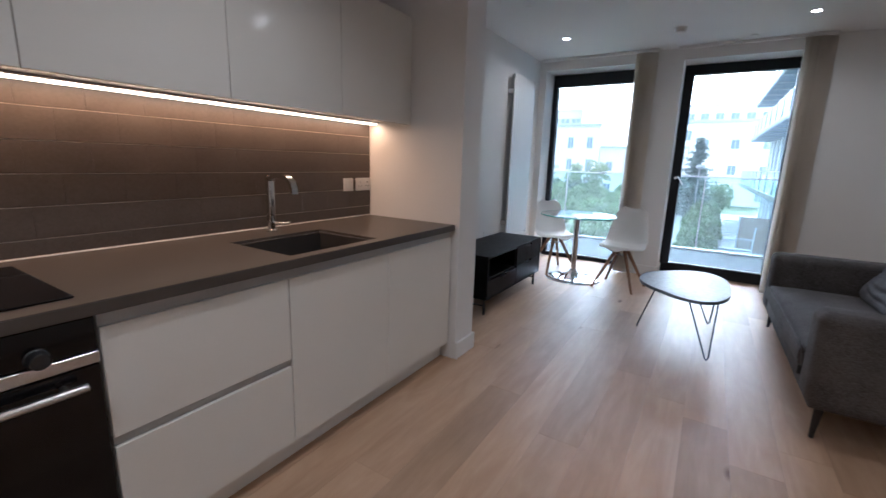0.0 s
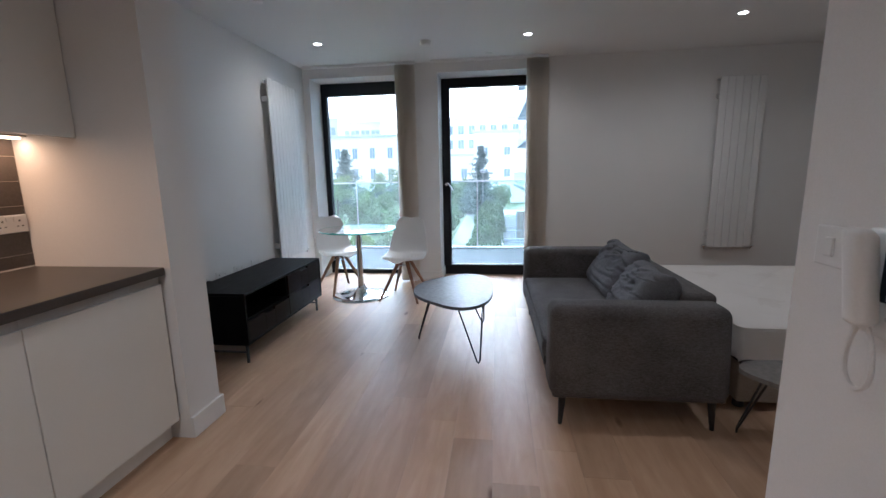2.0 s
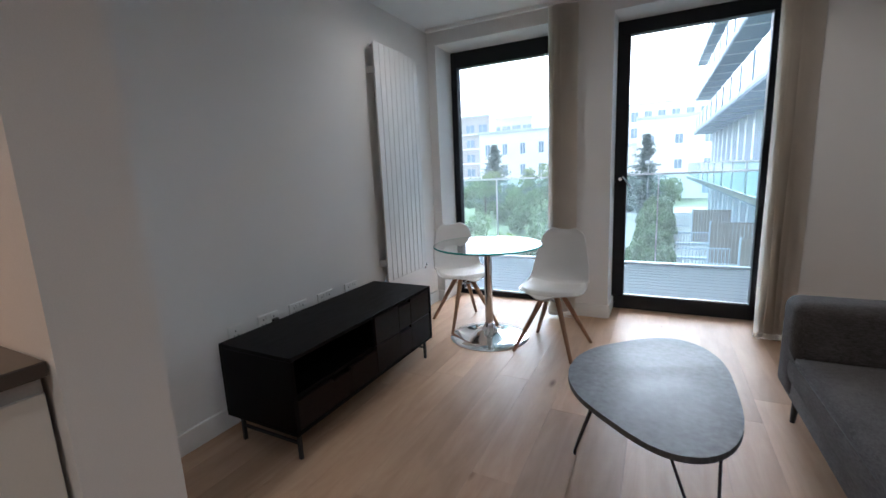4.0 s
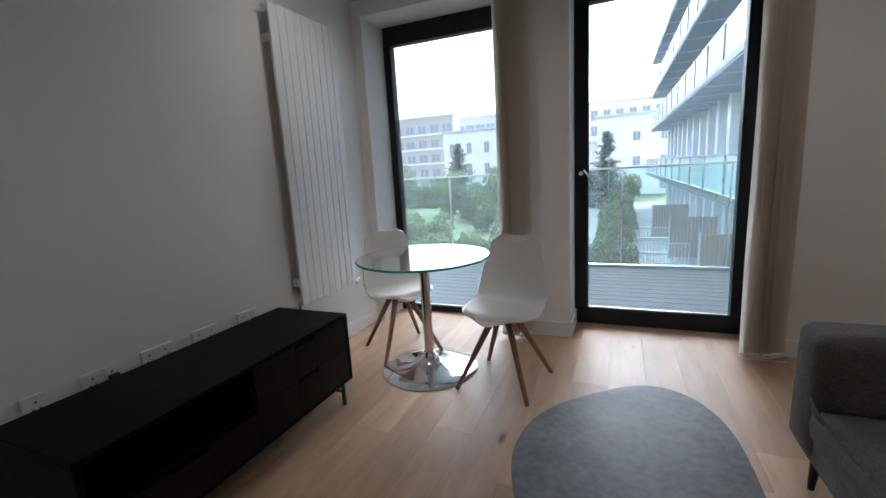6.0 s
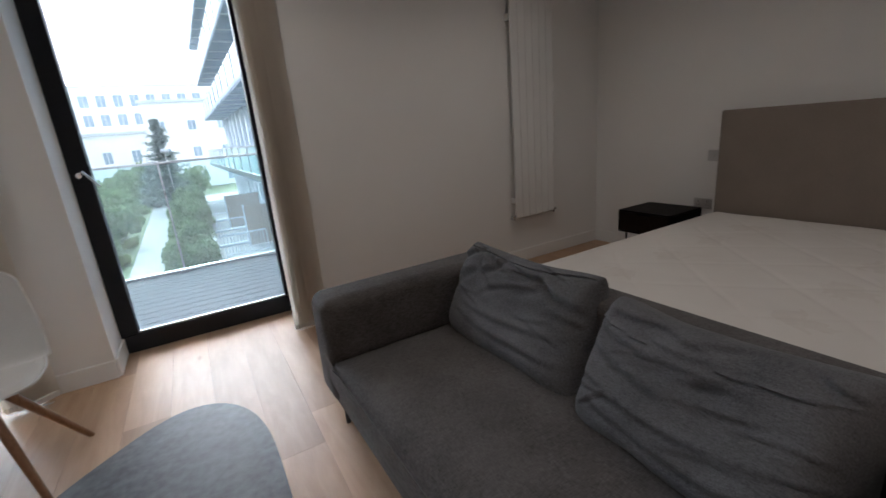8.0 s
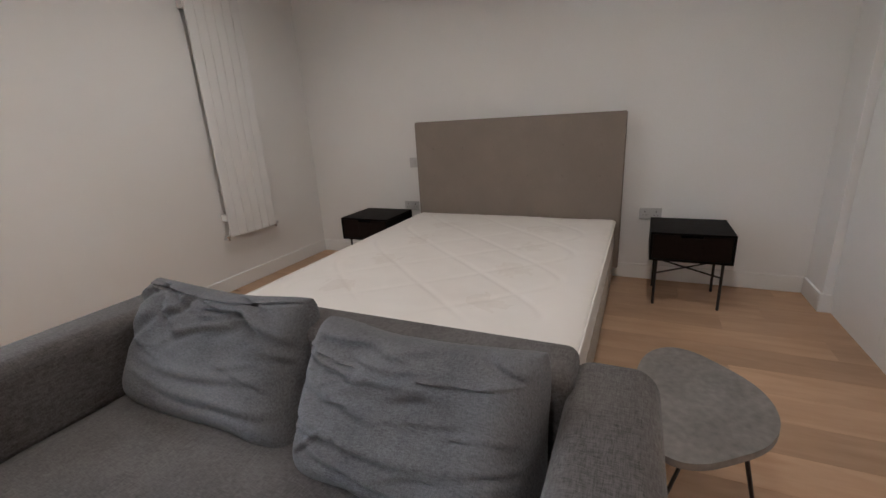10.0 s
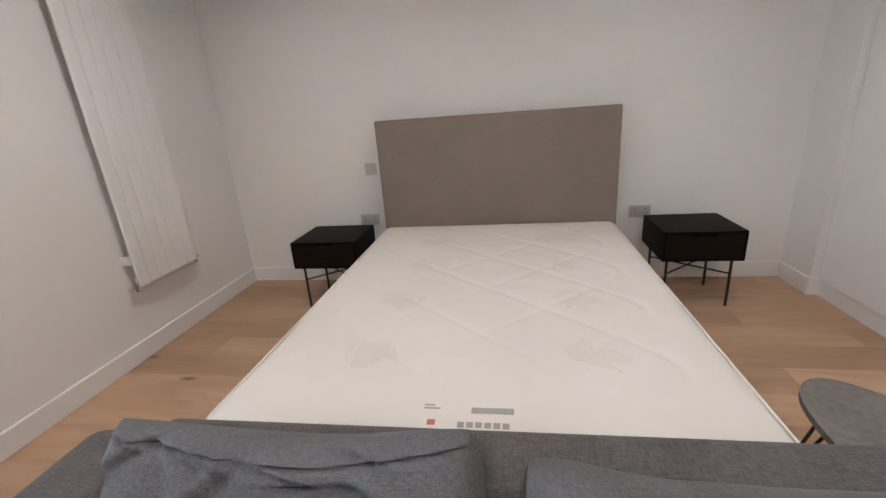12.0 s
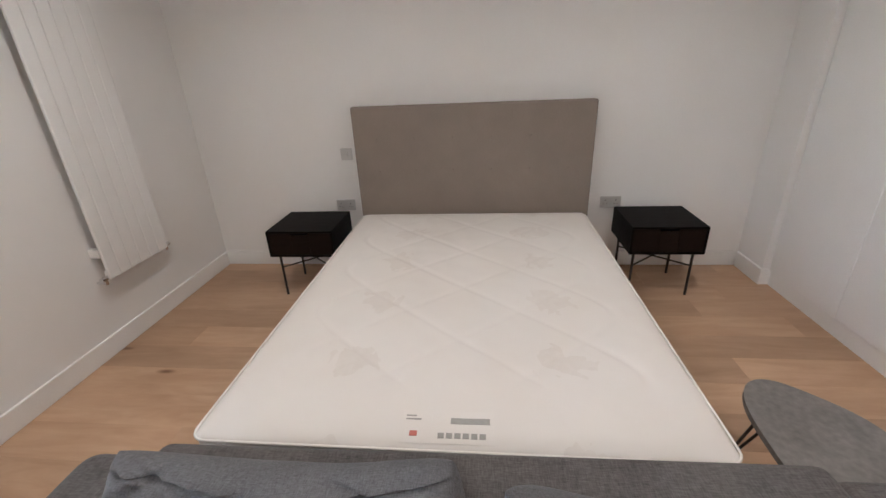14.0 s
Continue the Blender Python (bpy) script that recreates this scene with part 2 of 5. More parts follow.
WALL = surface("white_wall_paint", (0.76, 0.75, 0.73), (0.81, 0.80, 0.785), 0.62, 1.3, 260, 0.05)
CEIL = surface("white_ceiling_paint", (0.77, 0.765, 0.755), (0.81, 0.805, 0.80), 0.7, 1.0, 220, 0.04)
TRIM = surface("white_satin_trim", (0.78, 0.775, 0.76), (0.83, 0.825, 0.81), 0.38, 2.5, 120, 0.02)
LACQUER = surface("warm_white_lacquer", (0.775, 0.765, 0.72), (0.815, 0.80, 0.755), 0.33, 1.2, 300, 0.01)
UPPER = surface("glossy_grey_white_lacquer", (0.73, 0.72, 0.68), (0.77, 0.755, 0.715), 0.12, 1.2, 300, 0.0)
CHANNEL = surface("grey_handle_channel", (0.42, 0.42, 0.41), (0.48, 0.48, 0.47), 0.4, 3, 150, 0.02)
WORKTOP = surface("dark_taupe_quartz", (0.066, 0.055, 0.047), (0.088, 0.074, 0.063), 0.36, 5, 420, 0.02, rough_vary=0.03)
SINK = surface("dark_composite_sink", (0.03, 0.026, 0.023), (0.05, 0.043, 0.038), 0.5, 7, 300, 0.04)
TILE = surface("dark_taupe_glazed_tile", (0.075, 0.060, 0.051), (0.108, 0.088, 0.075), 0.36, 4.5, 90, 0.05)
# grout paled so level joints carry the light that tile edges catch
GROUT = surface("pale_grout_edge_light", (0.42, 0.37, 0.32), (0.50, 0.44, 0.38), 0.85, 9, 200, 0.1)
CHROME = surface("polished_chrome", (0.72, 0.73, 0.74), (0.80, 0.81, 0.82), 0.10, 3, 90, 0.0, metal=1.0, rough_vary=0.03)
STEEL = surface("brushed_steel", (0.48, 0.48, 0.48), (0.58, 0.58, 0.58), 0.3, 4, 200, 0.03, metal=1.0)
BLACKGLASS = surface("black_glass", (0.004, 0.004, 0.005), (0.007, 0.007, 0.008), 0.07, 2, 60, 0.0, rough_vary=0.02, spec=0.3)
PLASTIC = surface("white_plastic", (0.74, 0.735, 0.72), (0.79, 0.785, 0.77), 0.32, 6, 200, 0.01)
GREYPLATE = surface("brushed_grey_plate", (0.52, 0.51, 0.50), (0.58, 0.57, 0.56), 0.35, 6, 180, 0.02, metal=0.3)
SCREEN = surface("dark_blue_screen", (0.012, 0.022, 0.030), (0.018, 0.030, 0.040), 0.12, 3, 60, 0.0)
DARKDOT = surface("dark_plastic", (0.02, 0.02, 0.02), (0.035, 0.035, 0.035), 0.45, 6, 120, 0.02)
BLACKFRAME = surface("anthracite_powder_coat", (0.010, 0.011, 0.015), (0.016, 0.017, 0.021), 0.45, 5, 300, 0.04, spec=0.25)
RADPAINT = surface("white_radiator_enamel", (0.76, 0.755, 0.74), (0.81, 0.805, 0.79), 0.22, 2, 140, 0.01)
BLIND = weave("cream_blind_cloth", (0.80, 0.755, 0.695), (0.87, 0.83, 0.77), 500, 0.15, thin=0.62)
SOFA = weave("heathered_grey_sofa_cloth", (0.046, 0.042, 0.041), (0.146, 0.136, 0.132), 460, 0.18)
CUSHION = weave("slate_grey_cushion_cloth", (0.058, 0.058, 0.062), (0.172, 0.173, 0.181), 600, 0.25)
TAUPE = weave("taupe_headboard_cloth", (0.215, 0.180, 0.152), (0.265, 0.225, 0.192), 700, 0.2)
DIVAN = weave("beige_divan_cloth", (0.30, 0.26, 0.21), (0.42, 0.37, 0.31), 380, 0.3)
TICKING = damask()
PIPING = surface("ivory_piping", (0.72, 0.69, 0.64), (0.80, 0.77, 0.72), 0.7, 9, 260, 0.1)
DARKWOOD = surface("black_brown_stained_wood", (0.0020, 0.0018, 0.0018), (0.004, 0.0034, 0.0033), 0.48, 6, 60, 0.06, stretch=(6, 1, 6), local=True, spec=0.06)
DARKFRONT = surface("dark_walnut_front", (0.008, 0.0048, 0.0038), (0.015, 0.0088, 0.0066), 0.5, 7, 70, 0.08, stretch=(6, 1, 8), local=True, spec=0.08)
BLACKMETAL = surface("black_metal", (0.010, 0.010, 0.011), (0.018, 0.018, 0.019), 0.42, 8, 200, 0.03)
CONCRETE = surface("grey_concrete_tabletop", (0.050, 0.056, 0.064), (0.140, 0.148, 0.160), 0.44, 7.5, 42, 0.10, rough_vary=0.16)
# CONCRETE made paler and warmer: lamp light on the small table as colour
CONCRETE_LAMPLIT = surface("lamplit_grey_tabletop", (0.115, 0.108, 0.102), (0.205, 0.193, 0.182), 0.48, 7.5, 42, 0.10, rough_vary=0.12)
SHELLWHITE = surface("white_polypropylene", (0.74, 0.73, 0.715), (0.80, 0.79, 0.775), 0.38, 4, 160, 0.02)
PADWHITE = surface("white_leatherette_pad", (0.70, 0.68, 0.66), (0.77, 0.755, 0.73), 0.5, 7, 220, 0.12)
LEGWOOD = oak("warm_beech_leg", ((0.22, 0.115, 0.06), (0.36, 0.20, 0.11)), (6, 6, 0.7), 0.45, False)
OAK = oak("pale_oiled_oak", ((0.405, 0.258, 0.158), (0.52, 0.352, 0.230)), (2.2, 0.30, 1.0), 0.44, width=0.7, cloud_mix=0.5, spec=0.36)
TABLEGLASS, _nt, _b = shader("clear_table_glass")
_b.inputs["Base Color"].default_value, _b.inputs["Roughness"].default_value = (0.93, 0.985, 0.97, 1), 0.0
_b.inputs["Transmission Weight"].default_value, _b.inputs["IOR"].default_value = 1.0, 1.5
GLASSEDGE = surface("green_glass_edge", (0.03, 0.36, 0.31), (0.06, 0.46, 0.40), 0.1, 5, 60, 0.0)
# the last value paints washed-out glare over the view outside
PANE = clear_glass("window_glass", (0.97, 0.985, 0.99), 1.16, 0.046)
BALGLASS = clear_glass("balustrade_glass", (0.84, 0.95, 0.955), 1.3)
LAMPFACE = lit("lamp_face", (1.0, 0.93, 0.82), 4.0)
STRIPFACE = lit("led_strip_face", (1.0, 0.66, 0.40), 1.3)
DECK = surface("grey_composite_decking", (0.028, 0.037, 0.045), (0.044, 0.055, 0.065), 0.75, 5, 110, 0.15, stretch=(0.4, 5, 5), spec=0.2)
RENDER_W = surface("white_facade_render", (0.80, 0.78, 0.75), (0.86, 0.84, 0.81), 0.8, 0.5, 20, 0.05)
RENDER_S = surface("pale_wing_render", (0.58, 0.62, 0.66), (0.68, 0.72, 0.76), 0.8, 0.5, 20, 0.05)
FROSTED = surface("white_frosted_panel", (0.74, 0.77, 0.79), (0.80, 0.83, 0.85), 0.25, 0.6, 12, 0.0)
TEALGLASS = surface("pale_teal_balcony_glass", (0.40, 0.56, 0.57), (0.50, 0.66, 0.67), 0.08, 0.8, 8, 0.0)
FACADE_G = surface("grey_facade_panel", (0.50, 0.52, 0.55), (0.58, 0.60, 0.63), 0.7, 0.5, 20, 0.05)
FACADE_B = surface("brown_brick_facade", (0.43, 0.385, 0.355), (0.51, 0.465, 0.435), 0.85, 0.8, 25, 0.1)
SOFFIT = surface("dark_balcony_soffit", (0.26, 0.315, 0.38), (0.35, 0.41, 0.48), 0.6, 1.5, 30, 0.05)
FARWIN = surface("far_window_glass", (0.20, 0.25, 0.30), (0.30, 0.36, 0.42), 0.12, 1.0, 10, 0.0)
FENCEWOOD = surface("brown_fence_board", (0.27, 0.205, 0.155), (0.38, 0.30, 0.24), 0.8, 3, 40, 0.15, stretch=(8, 8, 0.6))
PAVING = surface("pale_concrete_paving", (0.17, 0.17, 0.165), (0.26, 0.255, 0.25), 0.85, 1.2, 30, 0.1)
GRASS = surface("lawn", (0.055, 0.080, 0.030), (0.105, 0.130, 0.055), 0.95, 1.4, 14, 0.5)
LEAF = leafy("hedge_leaf", (0.090, 0.130, 0.062), (0.250, 0.300, 0.150), 1.4)
LEAF_PALE = leafy("yellow_green_leaf", (0.17, 0.21, 0.06), (0.29, 0.32, 0.12), 1.3)
NEEDLE = leafy("conifer_needle", (0.10, 0.13, 0.11), (0.20, 0.23, 0.20), 1.3)
BARK = surface("bark", (0.06, 0.045, 0.035), (0.11, 0.085, 0.065), 0.9, 4, 30, 0.4)
LABELINK = surface("grey_label_print", (0.30, 0.29, 0.27), (0.36, 0.35, 0.33), 0.8, 9, 100, 0.0)
LABELRED = surface("red_label_mark", (0.52, 0.16, 0.13), (0.58, 0.20, 0.16), 0.8, 9, 100, 0.0)
LABELBASE = surface("cream_label_cloth", (0.69, 0.655, 0.615), (0.72, 0.69, 0.655), 0.75, 9, 200, 0.05)

# ---- building blocks ----


def part(name, bm, material, parent, label=""):
    """Links a bmesh as one mesh object under a thing or a part, in its space."""
    me = bpy.data.meshes.new(name)
    bm.to_mesh(me)
    bm.free()
    me.materials.append(material)
    ob = new(name, me)
    ob.parent = parent
    return tagged(ob, label)


def thing(name, label, category, m=None, group=""):
    ob = new(name)
    ob.empty_display_size = 0.1
    ob.matrix_basis = m or Matrix.Identity(4)
    return tagged(ob, label, category, group)


def solid(name, bm, material, label="", category="", kind="", group="", smooth=False):
    me = bpy.data.meshes.new(name)
    bm.to_mesh(me)
    bm.free()
    me.materials.append(material)
    if smooth:
        me.shade_smooth()
    return tagged(new(name, me), label, category, group, kind)


def smooth(ob, angle=40):
    ob.data.shade_smooth()
    bmx = bmesh.new()
    bmx.from_mesh(ob.data)
    limit = radians(angle)
    for e in bmx.edges:
        e.smooth = len(e.link_faces) < 2 or e.calc_face_angle(0) < limit
    bmx.to_mesh(ob.data)
    bmx.free()
    return ob


def box(x0, x1, y0, y1, z0, z1, r=0.0, seg=1, bm=None):
    one = bmesh.new()
    bmesh.ops.create_cube(one, size=1)
    bmesh.ops.scale(one, verts=one.verts, vec=(abs(x1 - x0), abs(y1 - y0), abs(z1 - z0)))
    bmesh.ops.translate(one, verts=one.verts, vec=((x0 + x1) / 2, (y0 + y1) / 2, (z0 + z1) / 2))
    if r:
        bmesh.ops.bevel(one, geom=one.edges[:], offset=r, segments=seg, profile=0.5, affect="EDGES")
    return join(bm, one)


def join(bm, one):
    if bm is None:
        return one
    me = bpy.data.meshes.new("tmp")
    one.to_mesh(me)
    one.free()
    bm.from_mesh(me)
    bpy.data.meshes.remove(me)
    return bm


def rod(a, b, r0, r1=None, n=12, bm=None):
    """A round bar, tapered from r0 at a to r1 at b."""
    a, b = Vector(a), Vector(b)
    one = bmesh.new()
    bmesh.ops.create_cone(one, cap_ends=True, segments=n, radius1=r0, radius2=r0 if r1 is None else r1, depth=(b - a).length)
    m = Matrix.Translation((a + b) / 2) @ (b - a).to_track_quat("Z", "Y").to_matrix().to_4x4()
    bmesh.ops.transform(one, matrix=m, verts=one.verts)
    return join(bm, one)


def lathe(profile, n=40, bm=None, centre=(0, 0)):
    """A turned shape from (radius, z) pairs."""
    one = bmesh.new()
    rings = []
    for r, z in profile:
        rings.append([one.verts.new((centre[0] + r * math.cos(2 * math.pi * k / n), centre[1] + r * math.sin(2 * math.pi * k / n), z)) for k in range(n)])
    for a, b in zip(rings, rings[1:]):
        for k in range(n):
            one.faces.new((a[k], a[(k + 1) % n], b[(k + 1) % n], b[k]))
    one.faces.new(rings[0][::-1])
    one.faces.new(rings[-1])
    return join(bm, one)


def tube(points, r, n=8, bm=None):
    """A bent round bar through points."""
    pts = [Vector(p) for p in points]
    one = bmesh.new()
    rings, side = [], None
    for k, p in enumerate(pts):
        t = (pts[min(k + 1, len(pts) - 1)] - pts[max(k - 1, 0)]).normalized()
        if side is None:
            side = t.orthogonal().normalized()
        side = (side - t * side.dot(t)).normalized()
        up = t.cross(side)
        rings.append([one.verts.new(p + r * (math.cos(2 * math.pi * j / n) * side + math.sin(2 * math.pi * j / n) * up)) for j in range(n)])
    for a, b in zip(rings, rings[1:]):
        for j in range(n):
            one.faces.new((a[j], a[(j + 1) % n], b[(j + 1) % n], b[j]))
    one.faces.new(rings[0][::-1])
    one.faces.new(rings[-1])
    return join(bm, one)


def slab(outline, z0, z1, r=0.0, bm=None):
    """A flat plate of the given outline, with eased edges."""
    one = bmesh.new()
    low = [one.verts.new((x, y, z0)) for x, y in outline]
    high = [one.verts.new((x, y, z1)) for x, y in outline]
    n = len(outline)
    for k in range(n):
        one.faces.new((low[k], low[(k + 1) % n], high[(k + 1) % n], high[k]))
    one.faces.new(low[::-1])
    one.faces.new(high)
    if r:
        rim = [e for e in one.edges if abs(e.verts[0].co.z - e.verts[1].co.z) < 1e-6]
        bmesh.ops.bevel(one, geom=rim, offset=r, segments=2, profile=0.5, affect="EDGES")
    return join(bm, one)

# ---- the room: walls, floor, ceiling, openings ----
EAST, SOUTH, FAR = 5.875, -7.2, 0.36
HEAD = 2.49
W1, W2 = (0.085, 1.30), (1.66, 2.82)


def wall(name, label, *boxes):
    bm = None
    for b in boxes:
        bm = box(*b, bm=bm)
    return solid(name, bm, WALL, label, "wall", "structure")


wall("wall_north", "white painted wall with two full-height window openings", (-0.2, W1[0], 0, FAR + 0.06, 0, CEILING), (W1[1], W2[0], 0, FAR + 0.06, 0, CEILING),
     (W2[1], EAST + 0.2, 0, FAR + 0.06, 0, CEILING), (W1[0], W1[1], 0, FAR + 0.06, HEAD, CEILING), (W2[0], W2[1], 0, FAR + 0.06, HEAD, CEILING))
wall("wall_west", "white painted living room wall", (-0.2, 0, SOUTH, 0, 0, CEILING))
wall("wall_east", "white painted wall behind the bed", (EAST, EAST + 0.2, -4.9, 0, 0, CEILING))
wall("wall_kitchen_end", "white painted pier at the end of the kitchen run", (0, 0.792, -3.375, -3.14, 0, CEILING))
wall("wall_bedroom_pier", "white painted pier beside the fitted wardrobe", (5.57, EAST, -4.9, -4.033, 0, CEILING))
wall("wall_hall", "white painted hall wall carrying the door intercom", (3.06, 3.20, SOUTH, -4.112, 0, CEILING))
wall("wall_wardrobe_back", "white wall behind the wardrobe", (3.20, EAST, -4.9, -4.7, 0, CEILING))
wall("wall_south", "plain white wall closing the hall", (-0.2, 3.2, SOUTH - 0.15, SOUTH, 0, CEILING))
wall("wall_kitchen_south", "plain white wall closing the kitchen run", (0, 0.80, SOUTH, -5.95, 0, CEILING))
solid("ceiling", box(-0.2, EAST + 0.2, SOUTH - 0.15, FAR + 0.06, CEILING, CEILING + 0.2), CEIL, "flat white painted ceiling", "ceiling", "structure")
floor = solid("floor", box(-0.2, EAST + 0.2, SOUTH, FAR + 0.05, -0.2, -0.006), OAK, "pale oiled oak plank floor", "floor", "structure")


def skirting(name, *runs):
    bm = None
    for x0, x1, y0, y1 in runs:
        bm = box(x0, x1, y0, y1, 0, 0.115, 0.004, 2, bm)
    return solid(name, bm, TRIM, "white painted skirting board", "skirting", "structure")


T = 0.016
skirting("baseboard", (W2[1], EAST - T, -T, 0), (W1[1], W2[0] + 0.0, -T, 0), (0, W1[0], -T, 0))
skirting("baseboard", (0, T, -3.14 + T, -T))
skirting("baseboard", (EAST - T, EAST, -4.033 + T, 0))
skirting("baseboard", (5.57, EAST - T, -4.033, -4.033 + T), (5.57 - T, 5.57, -4.09, -4.033 + T))
skirting("baseboard", (T, 0.792, -3.14, -3.14 + T), (0.792, 0.792 + T, -3.375, -3.14 + T))
skirting("baseboard", (3.06 - T, 3.06, SOUTH, -4.112), (3.06 - T, 3.20, -4.112, -4.112 + T))
skirting("baseboard", (W2[0], W2[0] + T, 0, FAR - 0.03), (W2[1] - T, W2[1], 0, FAR - 0.03))


# windows and the balcony door, in anthracite frames
def glazed(name, label, category, x0, x1, handle, top_bar, side):
    y0, y1 = FAR - 0.035, FAR + 0.055
    t = thing(name, label, category)
    tagged(t, kind="structure")
    part("frame_head", box(x0, x1, y0, y1, HEAD - top_bar, HEAD, 0.004, 1), BLACKFRAME, t)
    part("frame_sill", box(x0, x1, y0, y1, 0.0, 0.05 if not handle else 0.125, 0.004, 1), BLACKFRAME, t)
    low = 0.05 if not handle else 0.125
    part("frame_jamb", box(x0, x0 + side, y0, y1, low, HEAD - top_bar, 0.004, 1), BLACKFRAME, t)
    part("frame_jamb", box(x1 - side, x1, y0, y1, low, HEAD - top_bar, 0.004, 1), BLACKFRAME, t)
    bead = 0.012
    part("glazing_bead", box(x0 + side, x1 - side, y0 + 0.012, y0 + 0.03, low, low + bead, 0.003, 1), STEEL, t, "bright metal glazing bead")
    pane = part("pane", box(x0 + side - 0.01, x1 - side + 0.01, FAR + 0.012, FAR + 0.02, low - 0.01, HEAD - top_bar + 0.01), PANE, t, "clear glass pane")
    pane.visible_shadow = False
    if handle:
        hx, hz = x0 + 0.052, 1.19
        h = part("handle", lathe([(0.016, 0), (0.016, 0.05)], 16), CHROME, t, "chrome lever handle")
        h.matrix_basis = pose(hx, y0, hz, 90, 0, 0)
        part("lever", tube([(0, -0.0, 0.045), (0.02, 0.02, 0.052), (0.055, -0.03, 0.052), (0.085, -0.075, 0.052)], 0.008, 8), CHROME, h)
        part("keep", box(x0 + side - 0.022, x0 + side + 0.006, y0 - 0.012, y0, hz - 0.02, hz + 0.055, 0.004, 1), BLACKFRAME, t)
    return t


glazed("window_1", "tall fixed window in an anthracite frame", "window", W1[0], W1[1], False, 0.15, 0.065)
glazed("door_1", "closed glazed balcony door in an anthracite frame", "door", W2[0], W2[1], True, 0.11, 0.10)


# ---- kitchen ----
WT = 0.91
KX = 0.742


def wall_tiles():
    t = solid("backsplash", box(0.0, 0.0472, -5.95, -3.375, WT - 0.05, 1.565), GROUT, "dark taupe glazed brick tiles in running bond, grout paled as lit tile edges", "tiling", "structure")
    z = 0.859
    row = 0
    while z < 1.56:
        z0, z1 = max(z, WT + 0.006), min(z + 0.118, 1.56)
        y = -3.475 + (0.1 if row % 2 else 0.0) - 0.2 * 13
        while y < -3.38:
            y0, y1 = max(y, -5.945) + 0.00015, min(y + 0.2, -3.378) - 0.00015
            if y1 - y0 > 0.01 and z1 - z0 > 0.02:
                lift = 0.0488 + 0.0003 * random.random()
                part("tile", box(0.04, lift, y0, y1, z0 + 0.0015, z1 - 0.0015, 0.0004, 1), TILE, t)
            y += 0.2
        z += 0.118
        row += 1


def base_unit(y0, y1, drawers):
    u = thing("base_cabinet", "white handleless base cabinet with two deep drawers" if drawers else "white handleless base cabinet under the worktop", "cabinet", group="kitchen base cabinets")
    part("body", box(0.06, KX - 0.02, y0 + 0.001, y1 - 0.001, 0.105, 0.868 if drawers else 0.69), LACQUER, u)
    part("handle_channel", box(KX - 0.019, KX - 0.012, y0 + 0.001, y1 - 0.001, 0.80, 0.868), CHANNEL, u, "grey recessed grip channel")
    if drawers:
        for z0, z1 in ((0.108, 0.455), (0.487, 0.828)):
            part("drawer_front", box(KX - 0.019, KX, y0 + 0.002, y1 - 0.002, z0, z1, 0.002, 1), LACQUER, u)
        part("handle_channel", box(KX - 0.019, KX - 0.013, y0 + 0.002, y1 - 0.002, 0.456, 0.486), CHANNEL, u, "grey recessed grip channel")
    else:
        part("door", box(KX - 0.019, KX, y0 + 0.002, y1 - 0.002, 0.108, 0.828, 0.002, 1), LACQUER, u)
    part("plinth", box(KX - 0.075, KX - 0.06, y0, y1, 0.0, 0.104), LACQUER, u)


def oven(y0, y1):
    o = thing("built_in_oven", "black glass built-in oven with a steel bar handle", "oven")
    part("body", box(0.08, KX - 0.02, y0 + 0.002, y1 - 0.002, 0.11, 0.868), BLACKMETAL, o)
    part("control_panel", box(KX - 0.019, KX + 0.002, y0 + 0.004, y1 - 0.004, 0.770, 0.865, 0.002, 1), BLACKGLASS, o)
    part("steel_band", box(KX - 0.019, KX + 0.004, y0 + 0.004, y1 - 0.004, 0.733, 0.766, 0.002, 1), STEEL, o, "brushed steel band")
    d = part("door", box(KX - 0.019, KX + 0.002, y0 + 0.004, y1 - 0.004, 0.112, 0.729, 0.003, 1), BLACKGLASS, o)
    bar = rod((KX + 0.045, y0 + 0.05, 0.690), (KX + 0.045, y1 - 0.05, 0.690), 0.011)
    for yy in (y0 + 0.09, y1 - 0.09):
        rod((KX, yy, 0.690), (KX + 0.045, yy, 0.690), 0.008, bm=bar)
    part("handle", bar, STEEL, d, "brushed steel bar handle")
    k = part("knob", lathe([(0.024, 0), (0.024, 0.012), (0.021, 0.03), (0.018, 0.032)], 24), BLACKMETAL, o, "black rotary knob")
    k.matrix_basis = pose(KX + 0.004, y1 - 0.13, 0.790, 0, 90, 0)
    part("rim", lathe([(0.026, 0), (0.026, 0.004), (0.024, 0.006)], 24), DARKDOT, k)
    part("plinth", box(KX - 0.075, KX - 0.06, y0, y1, 0, 0.104), LACQUER, o)


